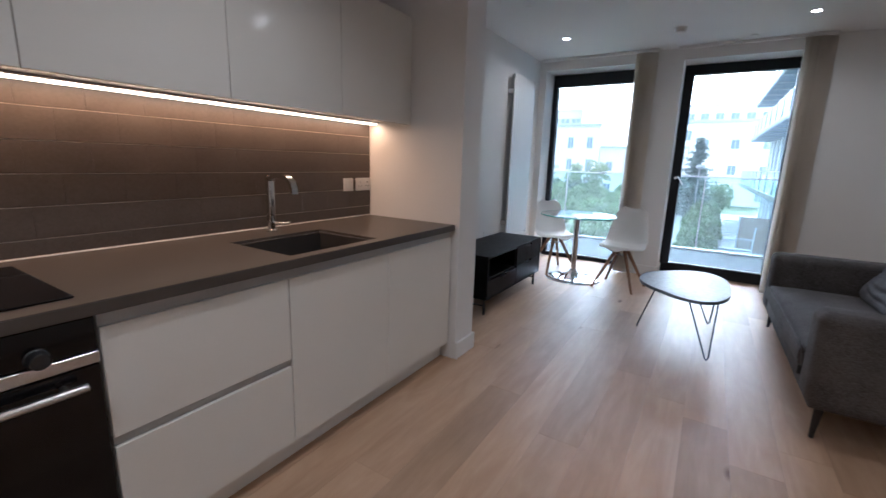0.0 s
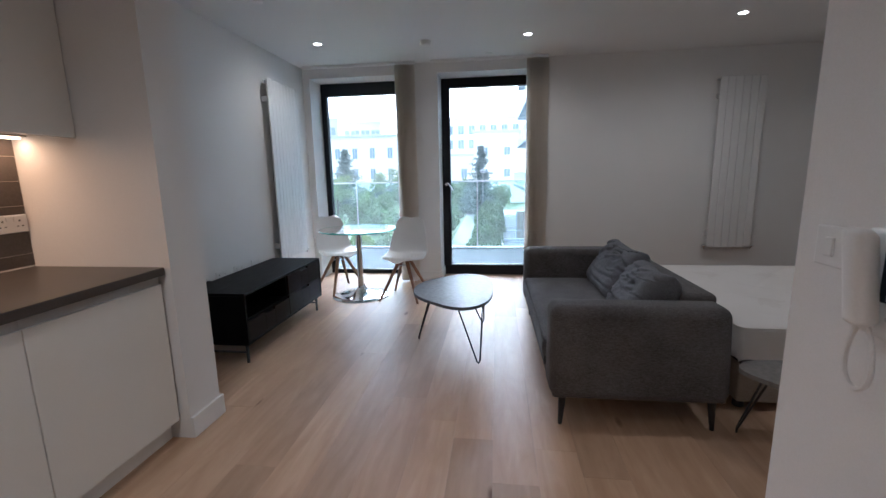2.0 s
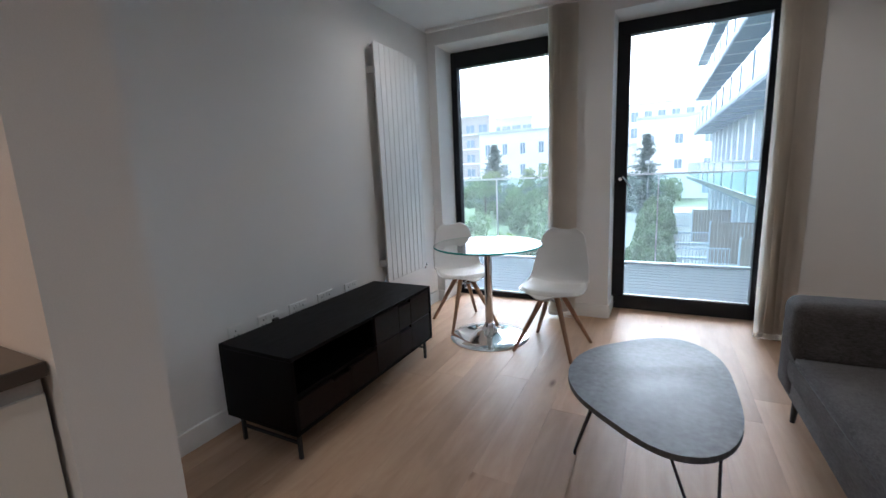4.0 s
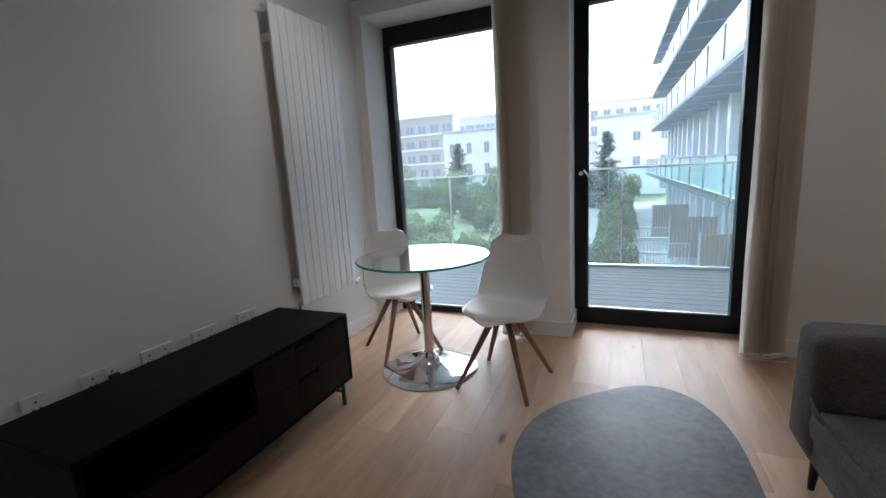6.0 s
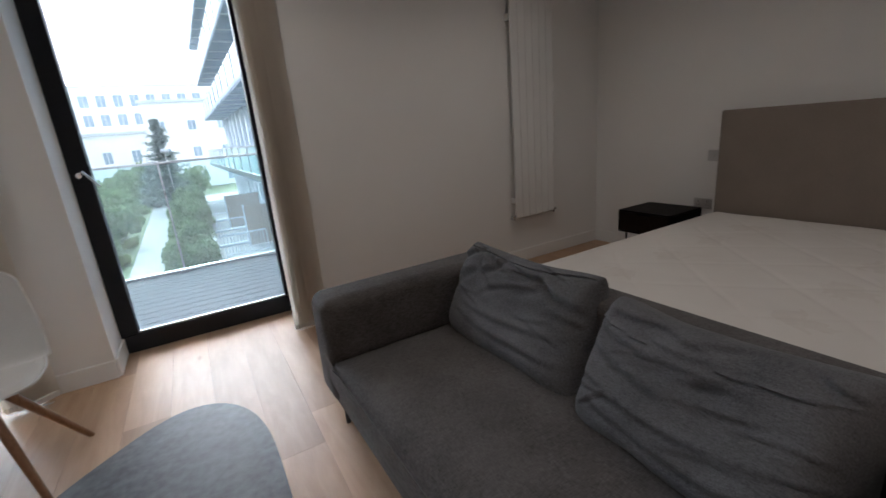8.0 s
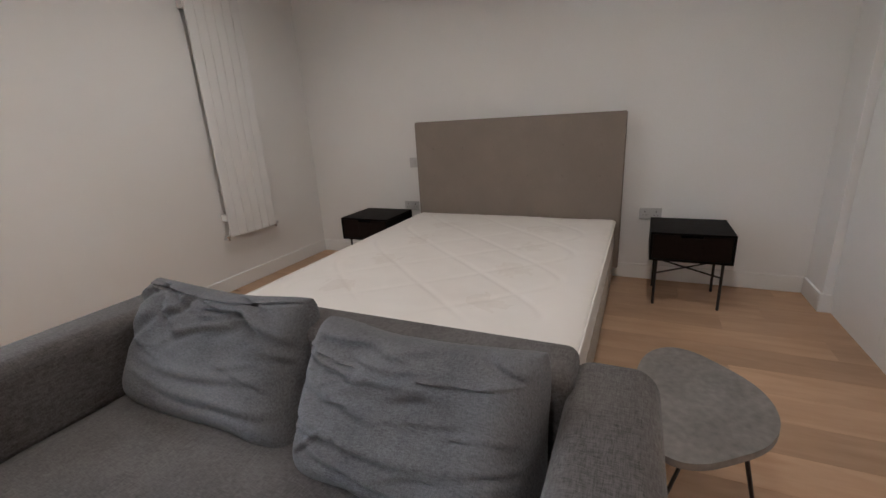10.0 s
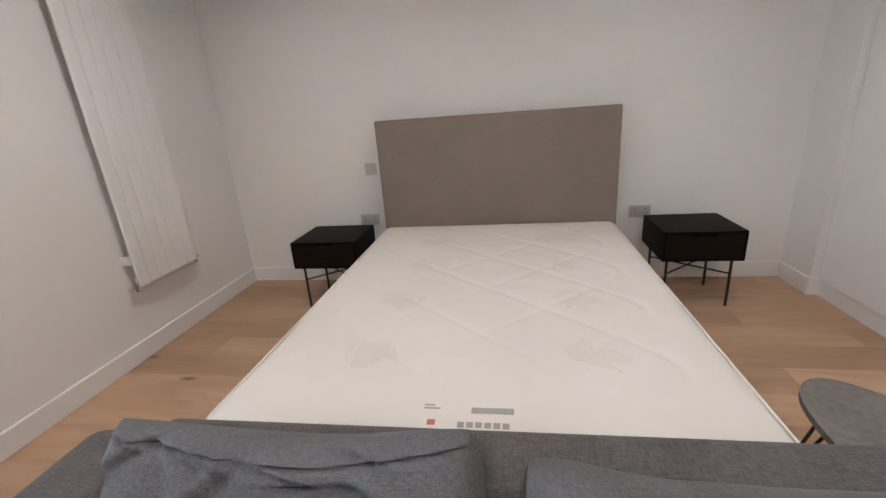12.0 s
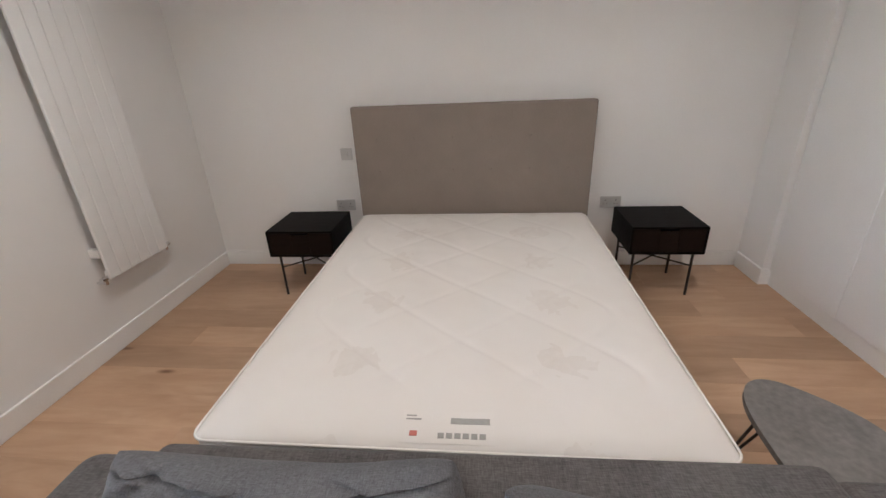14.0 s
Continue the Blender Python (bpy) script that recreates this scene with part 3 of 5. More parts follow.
def worktop():
    # a slab with a real cut-out over the sink
    sx, sy = (0.29, 0.705), (-4.585, -4.06)
    y0, y1, x0, x1 = -5.945, -3.38, 0.043, 0.766
    bm = bmesh.new()
    xs, ys = (x0, sx[0], sx[1], x1), (y0, sy[0], sy[1], y1)
    low = [[bm.verts.new((x, yy, 0.872)) for yy in ys] for x in xs]
    for i in range(3):
        for j in range(3):
            if (i, j) != (1, 1):
                bm.faces.new((low[i][j], low[i][j + 1], low[i + 1][j + 1], low[i + 1][j]))
    up = bmesh.ops.extrude_face_region(bm, geom=bm.faces[:])
    bmesh.ops.translate(bm, verts=[g for g in up["geom"] if isinstance(g, bmesh.types.BMVert)], vec=(0, 0, WT - 0.872))
    bmesh.ops.recalc_face_normals(bm, faces=bm.faces[:])
    sharp = [e for e in bm.edges if e.is_manifold and e.calc_face_angle(0) > 1]
    bmesh.ops.bevel(bm, geom=sharp, offset=0.0025, segments=2, affect="EDGES")
    solid("worktop", bm, WORKTOP, "dark taupe quartz worktop over the base cabinets", "worktop")
    s = thing("sink", "dark composite undermounted sink in the worktop", "sink")
    a, b, c, d, z = sx[0], sx[1], sy[0], sy[1], 0.70
    bowl = box(a, b, c, d, z, z + 0.012)
    for q in ((a, a + 0.012, c, d), (b - 0.012, b, c, d), (a, b, c, c + 0.012), (a, b, d - 0.012, d)):
        box(*q, z, WT - 0.012, 0.003, 1, bm=bowl)
    part("bowl", bowl, SINK, s, "dark composite bowl")
    part("drain", lathe([(0.045, z + 0.012), (0.045, z + 0.016), (0.02, z + 0.014)], 24, centre=((a + b) / 2, (c + d) / 2)), STEEL, s, "steel drain")
    solid("sealant_bead", box(0.05, 0.056, -5.9, -3.38, WT, WT + 0.006, 0.002, 1), PIPING, "pale sealant bead along the tiles", "sealant", "structure")


def tap(x, y):
    t = thing("kitchen_tap", "chrome mixer tap with a flat swan spout and side lever", "tap", pose(x, y, WT))
    smooth(part("base", lathe([(0.027, 0), (0.027, 0.008), (0.022, 0.012), (0.022, 0.05)], 24), CHROME, t))
    smooth(part("column", box(-0.017, 0.017, -0.017, 0.017, 0.05, 0.296, 0.007, 3), CHROME, t), 50)
    # flat spout that arches over and turns down at its end
    path = [(0.010, 0.270), (0.030, 0.288), (0.060, 0.294), (0.110, 0.293), (0.150, 0.284), (0.176, 0.264), (0.186, 0.235), (0.188, 0.208)]
    one = bmesh.new()
    rings = []
    for k, (px, pz) in enumerate(path):
        (ax, az), (bx, bz) = path[max(k - 1, 0)], path[min(k + 1, len(path) - 1)]
        far = math.hypot(bx - ax, bz - az)
        nx, nz = -(bz - az) / far * 0.009, (bx - ax) / far * 0.009
        rings.append([one.verts.new(c) for c in ((px + nx, -0.017, pz + nz), (px + nx, 0.017, pz + nz), (px - nx, 0.017, pz - nz), (px - nx, -0.017, pz - nz))])
    for lo, hi in zip(rings, rings[1:]):
        for k in range(4):
            one.faces.new((lo[k], lo[(k + 1) % 4], hi[(k + 1) % 4], hi[k]))
    one.faces.new(rings[0][::-1])
    one.faces.new(rings[-1])
    bmesh.ops.bevel(one, geom=[e for e in one.edges if e.calc_face_angle(0) > 1.0], offset=0.003, segments=2, affect="EDGES")
    smooth(part("spout", one, CHROME, t), 50)
    smooth(part("lever", tube([(0, 0, 0.045), (0.05, 0.02, 0.047), (0.095, 0.04, 0.05)], 0.009, 10), CHROME, t))


def hob():
    h = thing("induction_hob", "black glass induction hob set on the worktop", "hob")
    part("glass", box(0.17, 0.69, -5.90, -5.275, WT, WT + 0.006, 0.002, 1), BLACKGLASS, h)


def wall_unit(y0, y1):
    u = thing("wall_cabinet", "glossy pale grey-white handleless wall cabinet", "cabinet", group="kitchen wall cabinets")
    part("body", box(0.05, 0.383, y0 + 0.001, y1 - 0.001, 1.545, 2.165), LACQUER, u)
    part("door", box(0.384, 0.404, y0 + 0.0015, y1 - 0.0015, 1.525, 2.165, 0.0015, 1), UPPER, u)


def socket(name, label, gang, m, kind="socket", material=None):
    """A faceplate in its own space: x across, z up, y out from the wall."""
    w = 0.086 if gang == 1 else 0.146
    t = thing(name, label, kind, m)
    part("plate", box(-w / 2, w / 2, -0.010, 0, -0.043, 0.043, 0.004, 2), material or PLASTIC, t)
    for cx in ((0,) if gang == 1 else (-0.037, 0.037)):
        if name == "light_switch":
            part("rocker", box(cx - 0.012, cx + 0.012, -0.015, -0.009, -0.02, 0.02, 0.002, 1), material or PLASTIC, t)
            continue
        for dx, dz, hh in ((0, 0.014, 0.009), (-0.011, -0.012, 0.005), (0.011, -0.012, 0.005)):
            part("slot", box(cx + dx - 0.0035, cx + dx + 0.0035, -0.0106, -0.0095, dz - hh / 2, dz + hh / 2), DARKDOT, t)
        if gang == 2:
            part("rocker", box(cx + (0.021 if cx < 0 else -0.021) - 0.006, cx + (0.021 if cx < 0 else -0.021) + 0.006, -0.013, -0.009, 0.012, 0.032, 0.001, 1), material or PLASTIC, t)
    return t


wall_tiles()
for ya, yb, drawers in ((-4.005, -3.385, False), (-4.628, -4.005, False), (-5.25, -4.628, True)):
    base_unit(ya, yb, drawers)
oven(-5.85, -5.252)
worktop()
tap(0.165, -4.275)
hob()
for ya, yb in ((-3.985, -3.38), (-4.605, -3.985), (-5.235, -4.605), (-5.85, -5.235)):
    wall_unit(ya, yb)
bar = thing("led_strip_light", "warm glowing strip light under the wall cabinets", "light")
part("channel", box(0.08, 0.15, -5.85, -3.39, 1.535, 1.5445), CHANNEL, bar)
part("diffuser", box(0.10, 0.13, -5.85, -3.40, 1.526, 1.535, 0.002, 1), STRIPFACE, bar, "glowing warm diffuser")
TOEAST = Matrix.Rotation(radians(90), 4, "Z")
socket("light_switch", "white fused switch plate on the kitchen tiles", 1, pose(0.0505, -3.598, 1.13) @ TOEAST, "switch")
socket("double_socket", "white double socket on the kitchen tiles", 2, pose(0.0505, -3.455, 1.13) @ TOEAST)


# ---- hall wall: intercom ----
def intercom():
    t = thing("door_intercom", "white video door intercom with a corded handset", "intercom", pose(3.06, -4.452, 1.12) @ Matrix.Rotation(radians(-90), 4, "Z"))
    # own space: x towards the hall, y into the wall, z up
    part("panel", box(-0.115, 0.115, -0.034, 0, -0.095, 0.10, 0.008, 3), PLASTIC, t)
    part("screen", box(-0.068, 0.085, -0.038, -0.030, -0.028, 0.072, 0.002, 1), SCREEN, t, "dark blue-black video screen")
    for k in range(3):
        b = part("button", lathe([(0.0055, 0), (0.0055, 0.003), (0.004, 0.004)], 16), GREYPLATE, t)
        b.matrix_basis = pose(-0.045 + 0.045 * k, -0.033, -0.055, 90, 0, 0)
    for k in range(2):
        part("icon", box(-0.05 + 0.045 * k, -0.043 + 0.045 * k, -0.0392, -0.038, -0.022, -0.010), PLASTIC, t)
    hs = box(-0.100, -0.048, -0.072, -0.034, -0.072, 0.102, 0.016, 4)
    for v in hs.verts:
        v.co.y -= 0.022 * (v.co.z / 0.1) ** 2 - 0.0
        v.co.x -= 0.009 * (v.co.z / 0.1)
    smooth(part("handset", hs, PLASTIC, t, "white curved handset"))
    cord = []
    for k in range(100):
        a = 2 * math.pi * (k / 99.0)
        s = 0.036 * math.sin(a) * (1 - 0.45 * math.cos(a / 2) ** 2)
        z = -0.07 - 0.125 * (1 - math.cos(a)) / 2
        cord.append((-0.072 + s, -0.05, z))
    smooth(part("cord", tube(cord, 0.005, 6), PLASTIC, t, "white curled cord"))


intercom()
socket("light_switch", "white light switch plate beside the intercom", 1, pose(3.06, -4.223, 1.163) @ Matrix.Rotation(radians(-90), 4, "Z"), "switch")

# ---- fitted wardrobe on the bedroom side ----
robe = thing("fitted_wardrobe", "white floor-to-ceiling fitted wardrobe with plain doors", "wardrobe")
part("plinth", box(3.205, 5.565, -4.11, -4.085, 0, 0.10), TRIM, robe)
part("carcass", box(3.205, 5.565, -4.69, -4.10, 0.10, CEILING - 0.004), LACQUER, robe)
for k in range(4):
    a = 3.207 + 0.59 * k
    part("door", box(a, a + 0.586, -4.098, -4.075, 0.104, CEILING - 0.006, 0.002, 1), TRIM, robe)


# ---- radiators ----
def radiator(width, fins, m, label):
    """Own space: x across, y into the wall, z up."""
    t = thing("radiator", label, "radiator", m)
    z0, z1 = 0.444, 2.30
    step = width / fins
    for k in range(fins):
        part("fin", box(k * step + 0.0015, (k + 1) * step - 0.0015, -0.078, -0.062, z0, z1, 0.005, 2), RADPAINT, t)
    part("manifold", box(0.01, width - 0.01, -0.061, -0.036, z0 + 0.01, z0 + 0.05, 0.006, 2), RADPAINT, t)
    part("manifold", box(0.01, width - 0.01, -0.061, -0.036, z1 - 0.05, z1 - 0.01, 0.006, 2), RADPAINT, t)
    for z in (z0 + 0.13, z1 - 0.22):
        part("bracket", box(0.0, 0.03, -0.060, 0, z, z + 0.05, 0.003, 1), RADPAINT, t)
        part("bracket", box(width - 0.03, width - 0.005, -0.060, 0, z, z + 0.05, 0.003, 1), RADPAINT, t)
    for x, s in ((-0.012, -1), (width + 0.012, 1)):
        v = rod((x - s * 0.02, -0.055, z0 + 0.012), (x + s * 0.026, -0.055, z0 + 0.012), 0.013)
        rod((x, -0.055, z0 + 0.022), (x, -0.055, z0 - 0.022), 0.011, bm=v)
        rod((x, -0.055, z0 - 0.014), (x, 0.0, z0 - 0.014), 0.008, bm=v)
        smooth(part("valve", v, CHROME, t, "chrome pipe valve"))
    part("bleed_plug", rod((-0.02, -0.048, z1 - 0.03), (0.012, -0.048, z1 - 0.03), 0.011), CHROME, t)


radiator(0.635, 9, pose(0, -0.99, 0) @ TOEAST, "tall white vertical panel radiator above the media unit")
radiator(0.466, 6, pose(4.731, 0, 0), "tall white vertical panel radiator on the bedroom wall")


# ---- vertical blinds, drawn aside ----
def vertical_blind(x0, x1, sx0, sx1, label):
    t = thing("vertical_blind", label, "blind")
    part("head_rail", box(x0, x1, -0.115, -0.08, CEILING - 0.03, CEILING - 0.002, 0.003, 1), TRIM, t, "white aluminium head rail")
    n = 9
    for k in range(n):
        cx = sx0 + 0.035 + (sx1 - sx0 - 0.07) * k / (n - 1)
        turn = 36 + 5 * math.sin(2.3 * k)
        bm = bmesh.new()
        cols, rows = 6, 14
        grid = []
        for i in range(rows + 1):
            z = 0.035 + (CEILING - 0.07) * i / rows
            row = []
            for j in range(cols + 1):
                u = (j / cols - 0.5) * 0.125
                bow = 0.010 * (1 - (2 * j / cols - 1) ** 2) + 0.004 * math.sin(3 * z + k)
                row.append(bm.verts.new((u, bow, z)))
            grid.append(row)
        for i in range(rows):
            for j in range(cols):
                bm.faces.new((grid[i][j], grid[i][j + 1], grid[i + 1][j + 1], grid[i + 1][j]))
        bmesh.ops.solidify(bm, geom=bm.faces[:], thickness=0.0016)
        s = smooth(part("slat", bm, BLIND, t))
        s.matrix_basis = pose(cx, -0.098, 0, 0, 0, turn)
        part("hem_weight", box(-0.055, 0.055, -0.003, 0.006, 0.022, 0.052, 0.002, 1), PIPING, s)
    links = [(sx0 + (sx1 - sx0) * q / 24, -0.15 + 0.012 * math.sin(q * 1.7), 0.03 - 0.008 * abs(math.sin(q * 0.9))) for q in range(25)]
    part("bead_chain", tube(links, 0.0022, 5), PLASTIC, t)


vertical_blind(0.05, 1.41, 1.195, 1.385, "cream vertical blind drawn aside beside the window")
vertical_blind(1.60, 2.92, 2.695, 2.915, "cream vertical blind drawn aside beside the balcony door")


# ---- ceiling fittings ----
def downlight(x, y):
    t = thing("downlight", "small round recessed ceiling downlight, lit; the hall pair is added", "light", pose(x, y, CEILING), "ceiling downlights")
    smooth(part("trim_ring", lathe([(0.042, -0.001), (0.044, -0.004), (0.038, -0.008), (0.034, -0.004), (0.034, -0.001)], 32), PLASTIC, t))
    part("lamp_face", lathe([(0.033, -0.0055), (0.033, -0.0015)], 28), LAMPFACE, t, "glowing lamp face")


# the last two fittings only go with the lamps added over the hall
for lx, ly in KNOWN_AND_ADDED_LIGHTS:
    downlight(lx, ly)
smoke = thing("smoke_alarm", "white round ceiling smoke alarm", "smoke alarm", pose(1.655, -0.80, CEILING))
smooth(part("base", lathe([(0.055, -0.012), (0.055, 0)], 32), PLASTIC, smoke))
smooth(part("cover", lathe([(0.030, -0.045), (0.044, -0.040), (0.050, -0.026), (0.050, -0.012)], 32), PLASTIC, smoke))
for name, x, y in (("sprinkler_cover", 0.592, -1.98), ("sprinkler_cover", 2.26, -0.272)):
    sp = thing(name, "small white round sprinkler cover on the ceiling", "sprinkler", pose(x, y, CEILING))
    smooth(part("disc", lathe([(0.034, -0.010), (0.038, -0.007), (0.038, -0.004), (0.026, -0.003), (0.026, 0)], 28), PLASTIC, sp))

# sockets above the media unit and beside the bed
for k, y in enumerate((-2.358, -2.136, -1.903, -1.653, -1.375)):
    gang = 2 if k else 1
    socket("double_socket" if gang == 2 else "socket_plate", "white socket plate low on the living room wall", gang, pose(0, y, 0.497) @ TOEAST)
plug = thing("power_plug", "black power plug with its lead in a wall socket", "plug", pose(0.0105, -2.10, 0.490))
part("body", box(0, 0.024, -0.02, 0.02, -0.026, 0.012, 0.006, 2), DARKDOT, plug)
smooth(part("lead", tube([(0.02, 0, -0.015), (0.026, 0.0, -0.06), (0.02, 0.02, -0.16), (0.035, 0.05, -0.30), (0.05, 0.08, -0.435)], 0.004, 8), DARKDOT, plug))
TOWEST = Matrix.Rotation(radians(-90), 4, "Z")
socket("light_switch", "grey metal switch plate beside the headboard", 1, pose(EAST, -1.145, 0.895) @ TOWEST, "switch", GREYPLATE)
socket("double_socket", "grey metal double socket beside the headboard", 2, pose(EAST, -1.09, 0.505) @ TOWEST, "socket", GREYPLATE)
socket("double_socket", "grey metal double socket beside the headboard", 2, pose(EAST, -3.07, 0.505) @ TOWEST, "socket", GREYPLATE)


# ---- media unit ----
def media_unit():
    x0, x1, y0, y1, z0, z1 = 0.13, 0.612, -2.545, -1.26, 0.148, 0.53
    t = thing("media_unit", "low black-brown wooden media unit on slim metal legs", "tv unit")
    w = 0.02
    part("top", box(x0, x1, y0, y1, z1 - w, z1, 0.002, 1), DARKWOOD, t)
    part("bottom", box(x0, x1, y0, y1, z0, z0 + w, 0.002, 1), DARKWOOD, t)
    part("side", box(x0, x1, y0, y0 + w, z0 + w, z1 - w), DARKWOOD, t)
    part("side", box(x0, x1, y1 - w, y1, z0 + w, z1 - w), DARKWOOD, t)
    part("back", box(x0, x0 + 0.012, y0 + w, y1 - w, z0 + w, z1 - w), DARKWOOD, t)
    ym, zs = -1.915, 0.335
    part("divider", box(x0 + 0.012, x1 - 0.02, ym - 0.01, ym + 0.01, z0 + w, z1 - w), DARKWOOD, t)
    part("shelf", box(x0 + 0.012, x1 - 0.02, y0 + w, ym - 0.01, zs - 0.018, zs), DARKWOOD, t)

    def front(a, b, za, zb):
        cut = 0.07
        mid = (a + b) / 2
        bm = box(x1 - 0.02, x1 - 0.002, a, mid - cut, za, zb, 0.0015, 1)
        box(x1 - 0.02, x1 - 0.002, mid + cut, b, za, zb, 0.0015, 1, bm)
        box(x1 - 0.02, x1 - 0.002, mid - cut, mid + cut, za, zb - 0.018, 0.0015, 1, bm)
        d = part("drawer_front", bm, DARKFRONT, t, "dark walnut drawer front with a cut-out grip")
        part("drawer_box", box(x0 + 0.05, x1 - 0.021, a + 0.01, b - 0.01, za + 0.005, zb - 0.03), DARKWOOD, d)

    front(y0 + w + 0.002, ym - 0.002, z0 + w + 0.002, zs - 0.02)
    front(ym + 0.002, y1 - w - 0.002, z0 + w + 0.002, 0.337)
    front(ym + 0.002, y1 - w - 0.002, 0.341, z1 - w - 0.002)
    for lx in (x0 + 0.05, x1 - 0.044):
        for ly in (y0 + 0.045, y1 - 0.04):
            part("leg", box(lx - 0.009, lx + 0.009, ly - 0.009, ly + 0.009, 0, z0, 0.002, 1), BLACKMETAL, t)
    for ly in (y0 + 0.045, y1 - 0.04):
        part("rail", box(x0 + 0.05, x1 - 0.044, ly - 0.006, ly + 0.006, 0.075, 0.087), BLACKMETAL, t)
    part("rail", box(x1 - 0.050, x1 - 0.038, y0 + 0.045, y1 - 0.04, 0.125, 0.137), BLACKMETAL, t)


media_unit()


# ---- dining corner ----
def glass_table(x, y):
    t = thing("dining_table", "round clear glass dining table on a chrome pedestal", "table", pose(x, y, 0))
    g = part("tabletop", lathe([(0.414, 0.741), (0.418, 0.744), (0.418, 0.750), (0.414, 0.753)], 72), TABLEGLASS, t, "clear green-edged glass top")
    g.visible_shadow = False
    one = bmesh.new()
    n = 72
    rings = [[one.verts.new((r * math.cos(2 * math.pi * k / n), r * math.sin(2 * math.pi * k / n), z)) for k in range(n)] for r, z in ((0.416, 0.7405), (0.4195, 0.7435), (0.4195, 0.7505), (0.416, 0.7535))]
    for a, b in zip(rings, rings[1:]):
        for k in range(n):
            one.faces.new((a[k], a[(k + 1) % n], b[(k + 1) % n], b[k]))
    part("edge", one, GLASSEDGE, g, "green glass rim")
    smooth(part("post", lathe([(0.031, 0.09), (0.031, 0.722)], 32), CHROME, t))
    part("top_plate", lathe([(0.075, 0.722), (0.075, 0.7405)], 32), CHROME, t)
    smooth(part("base", lathe([(0.31, 0.0), (0.312, 0.004), (0.305, 0.010), (0.22, 0.020), (0.13, 0.037), (0.075, 0.060), (0.045, 0.085), (0.038, 0.11), (0.036, 0.115)], 64), CHROME, t, "chrome trumpet base"), 60)
    return t


def shell_chair():
    """A moulded tub chair with a seat pad, four splayed legs; its front is towards -y."""
    t = thing("dining_chair", "white moulded shell chair with padded seat and splayed wooden legs", "chair", group="chairs at the glass table")

    def at(u, v):
        """A point of the shell: u from the front lip over the seat up the back, v across."""
        if u < 0.45:
            s = u / 0.45
            y, z = -0.235 + 0.36 * s, 0.452 - 0.020 * math.sin(math.pi * s * 0.9) - (0.03 * (1 - s / 0.14) ** 2 if s < 0.14 else 0)
            half = 0.205 + 0.030 * math.sin(math.pi * min(1, s * 0.85))
            lift = 0.006 + 0.040 * s ** 2.2
        else:
            s = (u - 0.45) / 0.55
            bend = min(1.0, s / 0.32)
            y = 0.125 + 0.085 * math.sin(bend * math.pi / 2) + 0.055 * max(0, s - 0.28)
            z = 0.447 + 0.06 * (1 - math.cos(bend * math.pi / 2)) + 0.40 * max(0, s - 0.1)
            half = 0.232 - 0.088 * s ** 1.15
            lift = 0.046 * (1 - s) ** 1.3
        k = max(0, (u - 0.36) / 0.64)
        wrap = 0.075 * min(1, k / 0.3) * (1 - 0.7 * k)
        corner = 1.0
        if u > 0.9:
            corner = 1 - 0.40 * ((u - 0.9) / 0.1) ** 2.4
        if u < 0.24:
            corner = max(0.05, 1 - ((0.24 - u) / 0.24) ** 2.3) ** 0.6
        return Vector((half * corner * v, y - wrap * abs(v) ** 2.4, z + lift * abs(v) ** 2.6 - (0.018 * (1 - v * v) if u > 0.97 else 0)))

    bm = bmesh.new()
    rows, cols = 34, 20
    grid = [[bm.verts.new(at(i / rows, 2 * j / cols - 1)) for j in range(cols + 1)] for i in range(rows + 1)]
    for i in range(rows):
        for j in range(cols):
            bm.faces.new((grid[i][j], grid[i][j + 1], grid[i + 1][j + 1], grid[i + 1][j]))
    bmesh.ops.recalc_face_normals(bm, faces=bm.faces[:])
    bmesh.ops.solidify(bm, geom=bm.faces[:], thickness=0.009)
    smooth(part("shell", bm, SHELLWHITE, t, "white plastic shell"), 50)
    # the pad lies in the shell and swells towards its middle
    pad = bmesh.new()
    n = 24
    for face in (1, 0):
        grid = []
        for i in range(n + 1):
            row = []
            for j in range(n + 1):
                p, q = 2 * i / n - 1, 2 * j / n - 1
                rim = max(0, (1 - abs(p) ** 7) * (1 - abs(q) ** 9))
                v = at(0.225 + 0.205 * p, 0.955 * q)
                v.z += 0.007 + (0.028 * rim ** 0.45 if face else -0.002 * rim)
                row.append(pad.verts.new(v))
            grid.append(row)
        for i in range(n):
            for j in range(n):
                pad.faces.new((grid[i][j], grid[i][j + 1], grid[i + 1][j + 1], grid[i + 1][j]))
    bmesh.ops.remove_doubles(pad, verts=pad.verts, dist=1e-5)
    bmesh.ops.recalc_face_normals(pad, faces=pad.faces[:])
    smooth(part("seat_pad", pad, PADWHITE, t, "white padded seat"), 70)
    for sx in (-1, 1):
        for sy in (-1, 1):
            smooth(part("leg", rod((sx * 0.215, sy * 0.215, 0.0), (sx * 0.040, sy * 0.040, 0.425), 0.0125, 0.0205, 14), LEGWOOD, t, "warm wooden tapered leg"))
    hub = box(-0.07, 0.07, -0.07, 0.07, 0.415, 0.43, 0.003, 1)
    part("leg_frame", hub, BLACKMETAL, t)
    for s in (-1, 1):
        part("cross_brace", rod((-0.066, -0.066 * s, 0.36), (0.066, 0.066 * s, 0.36), 0.006), STEEL, t)
    return t


glass_table(0.852, -0.745)
chair = shell_chair()
chair.matrix_basis = pose(1.365, -0.78, 0, 0, 0, -9)
copy_thing(chair, pose(0.536, -0.52, 0, 0, 0, 49))


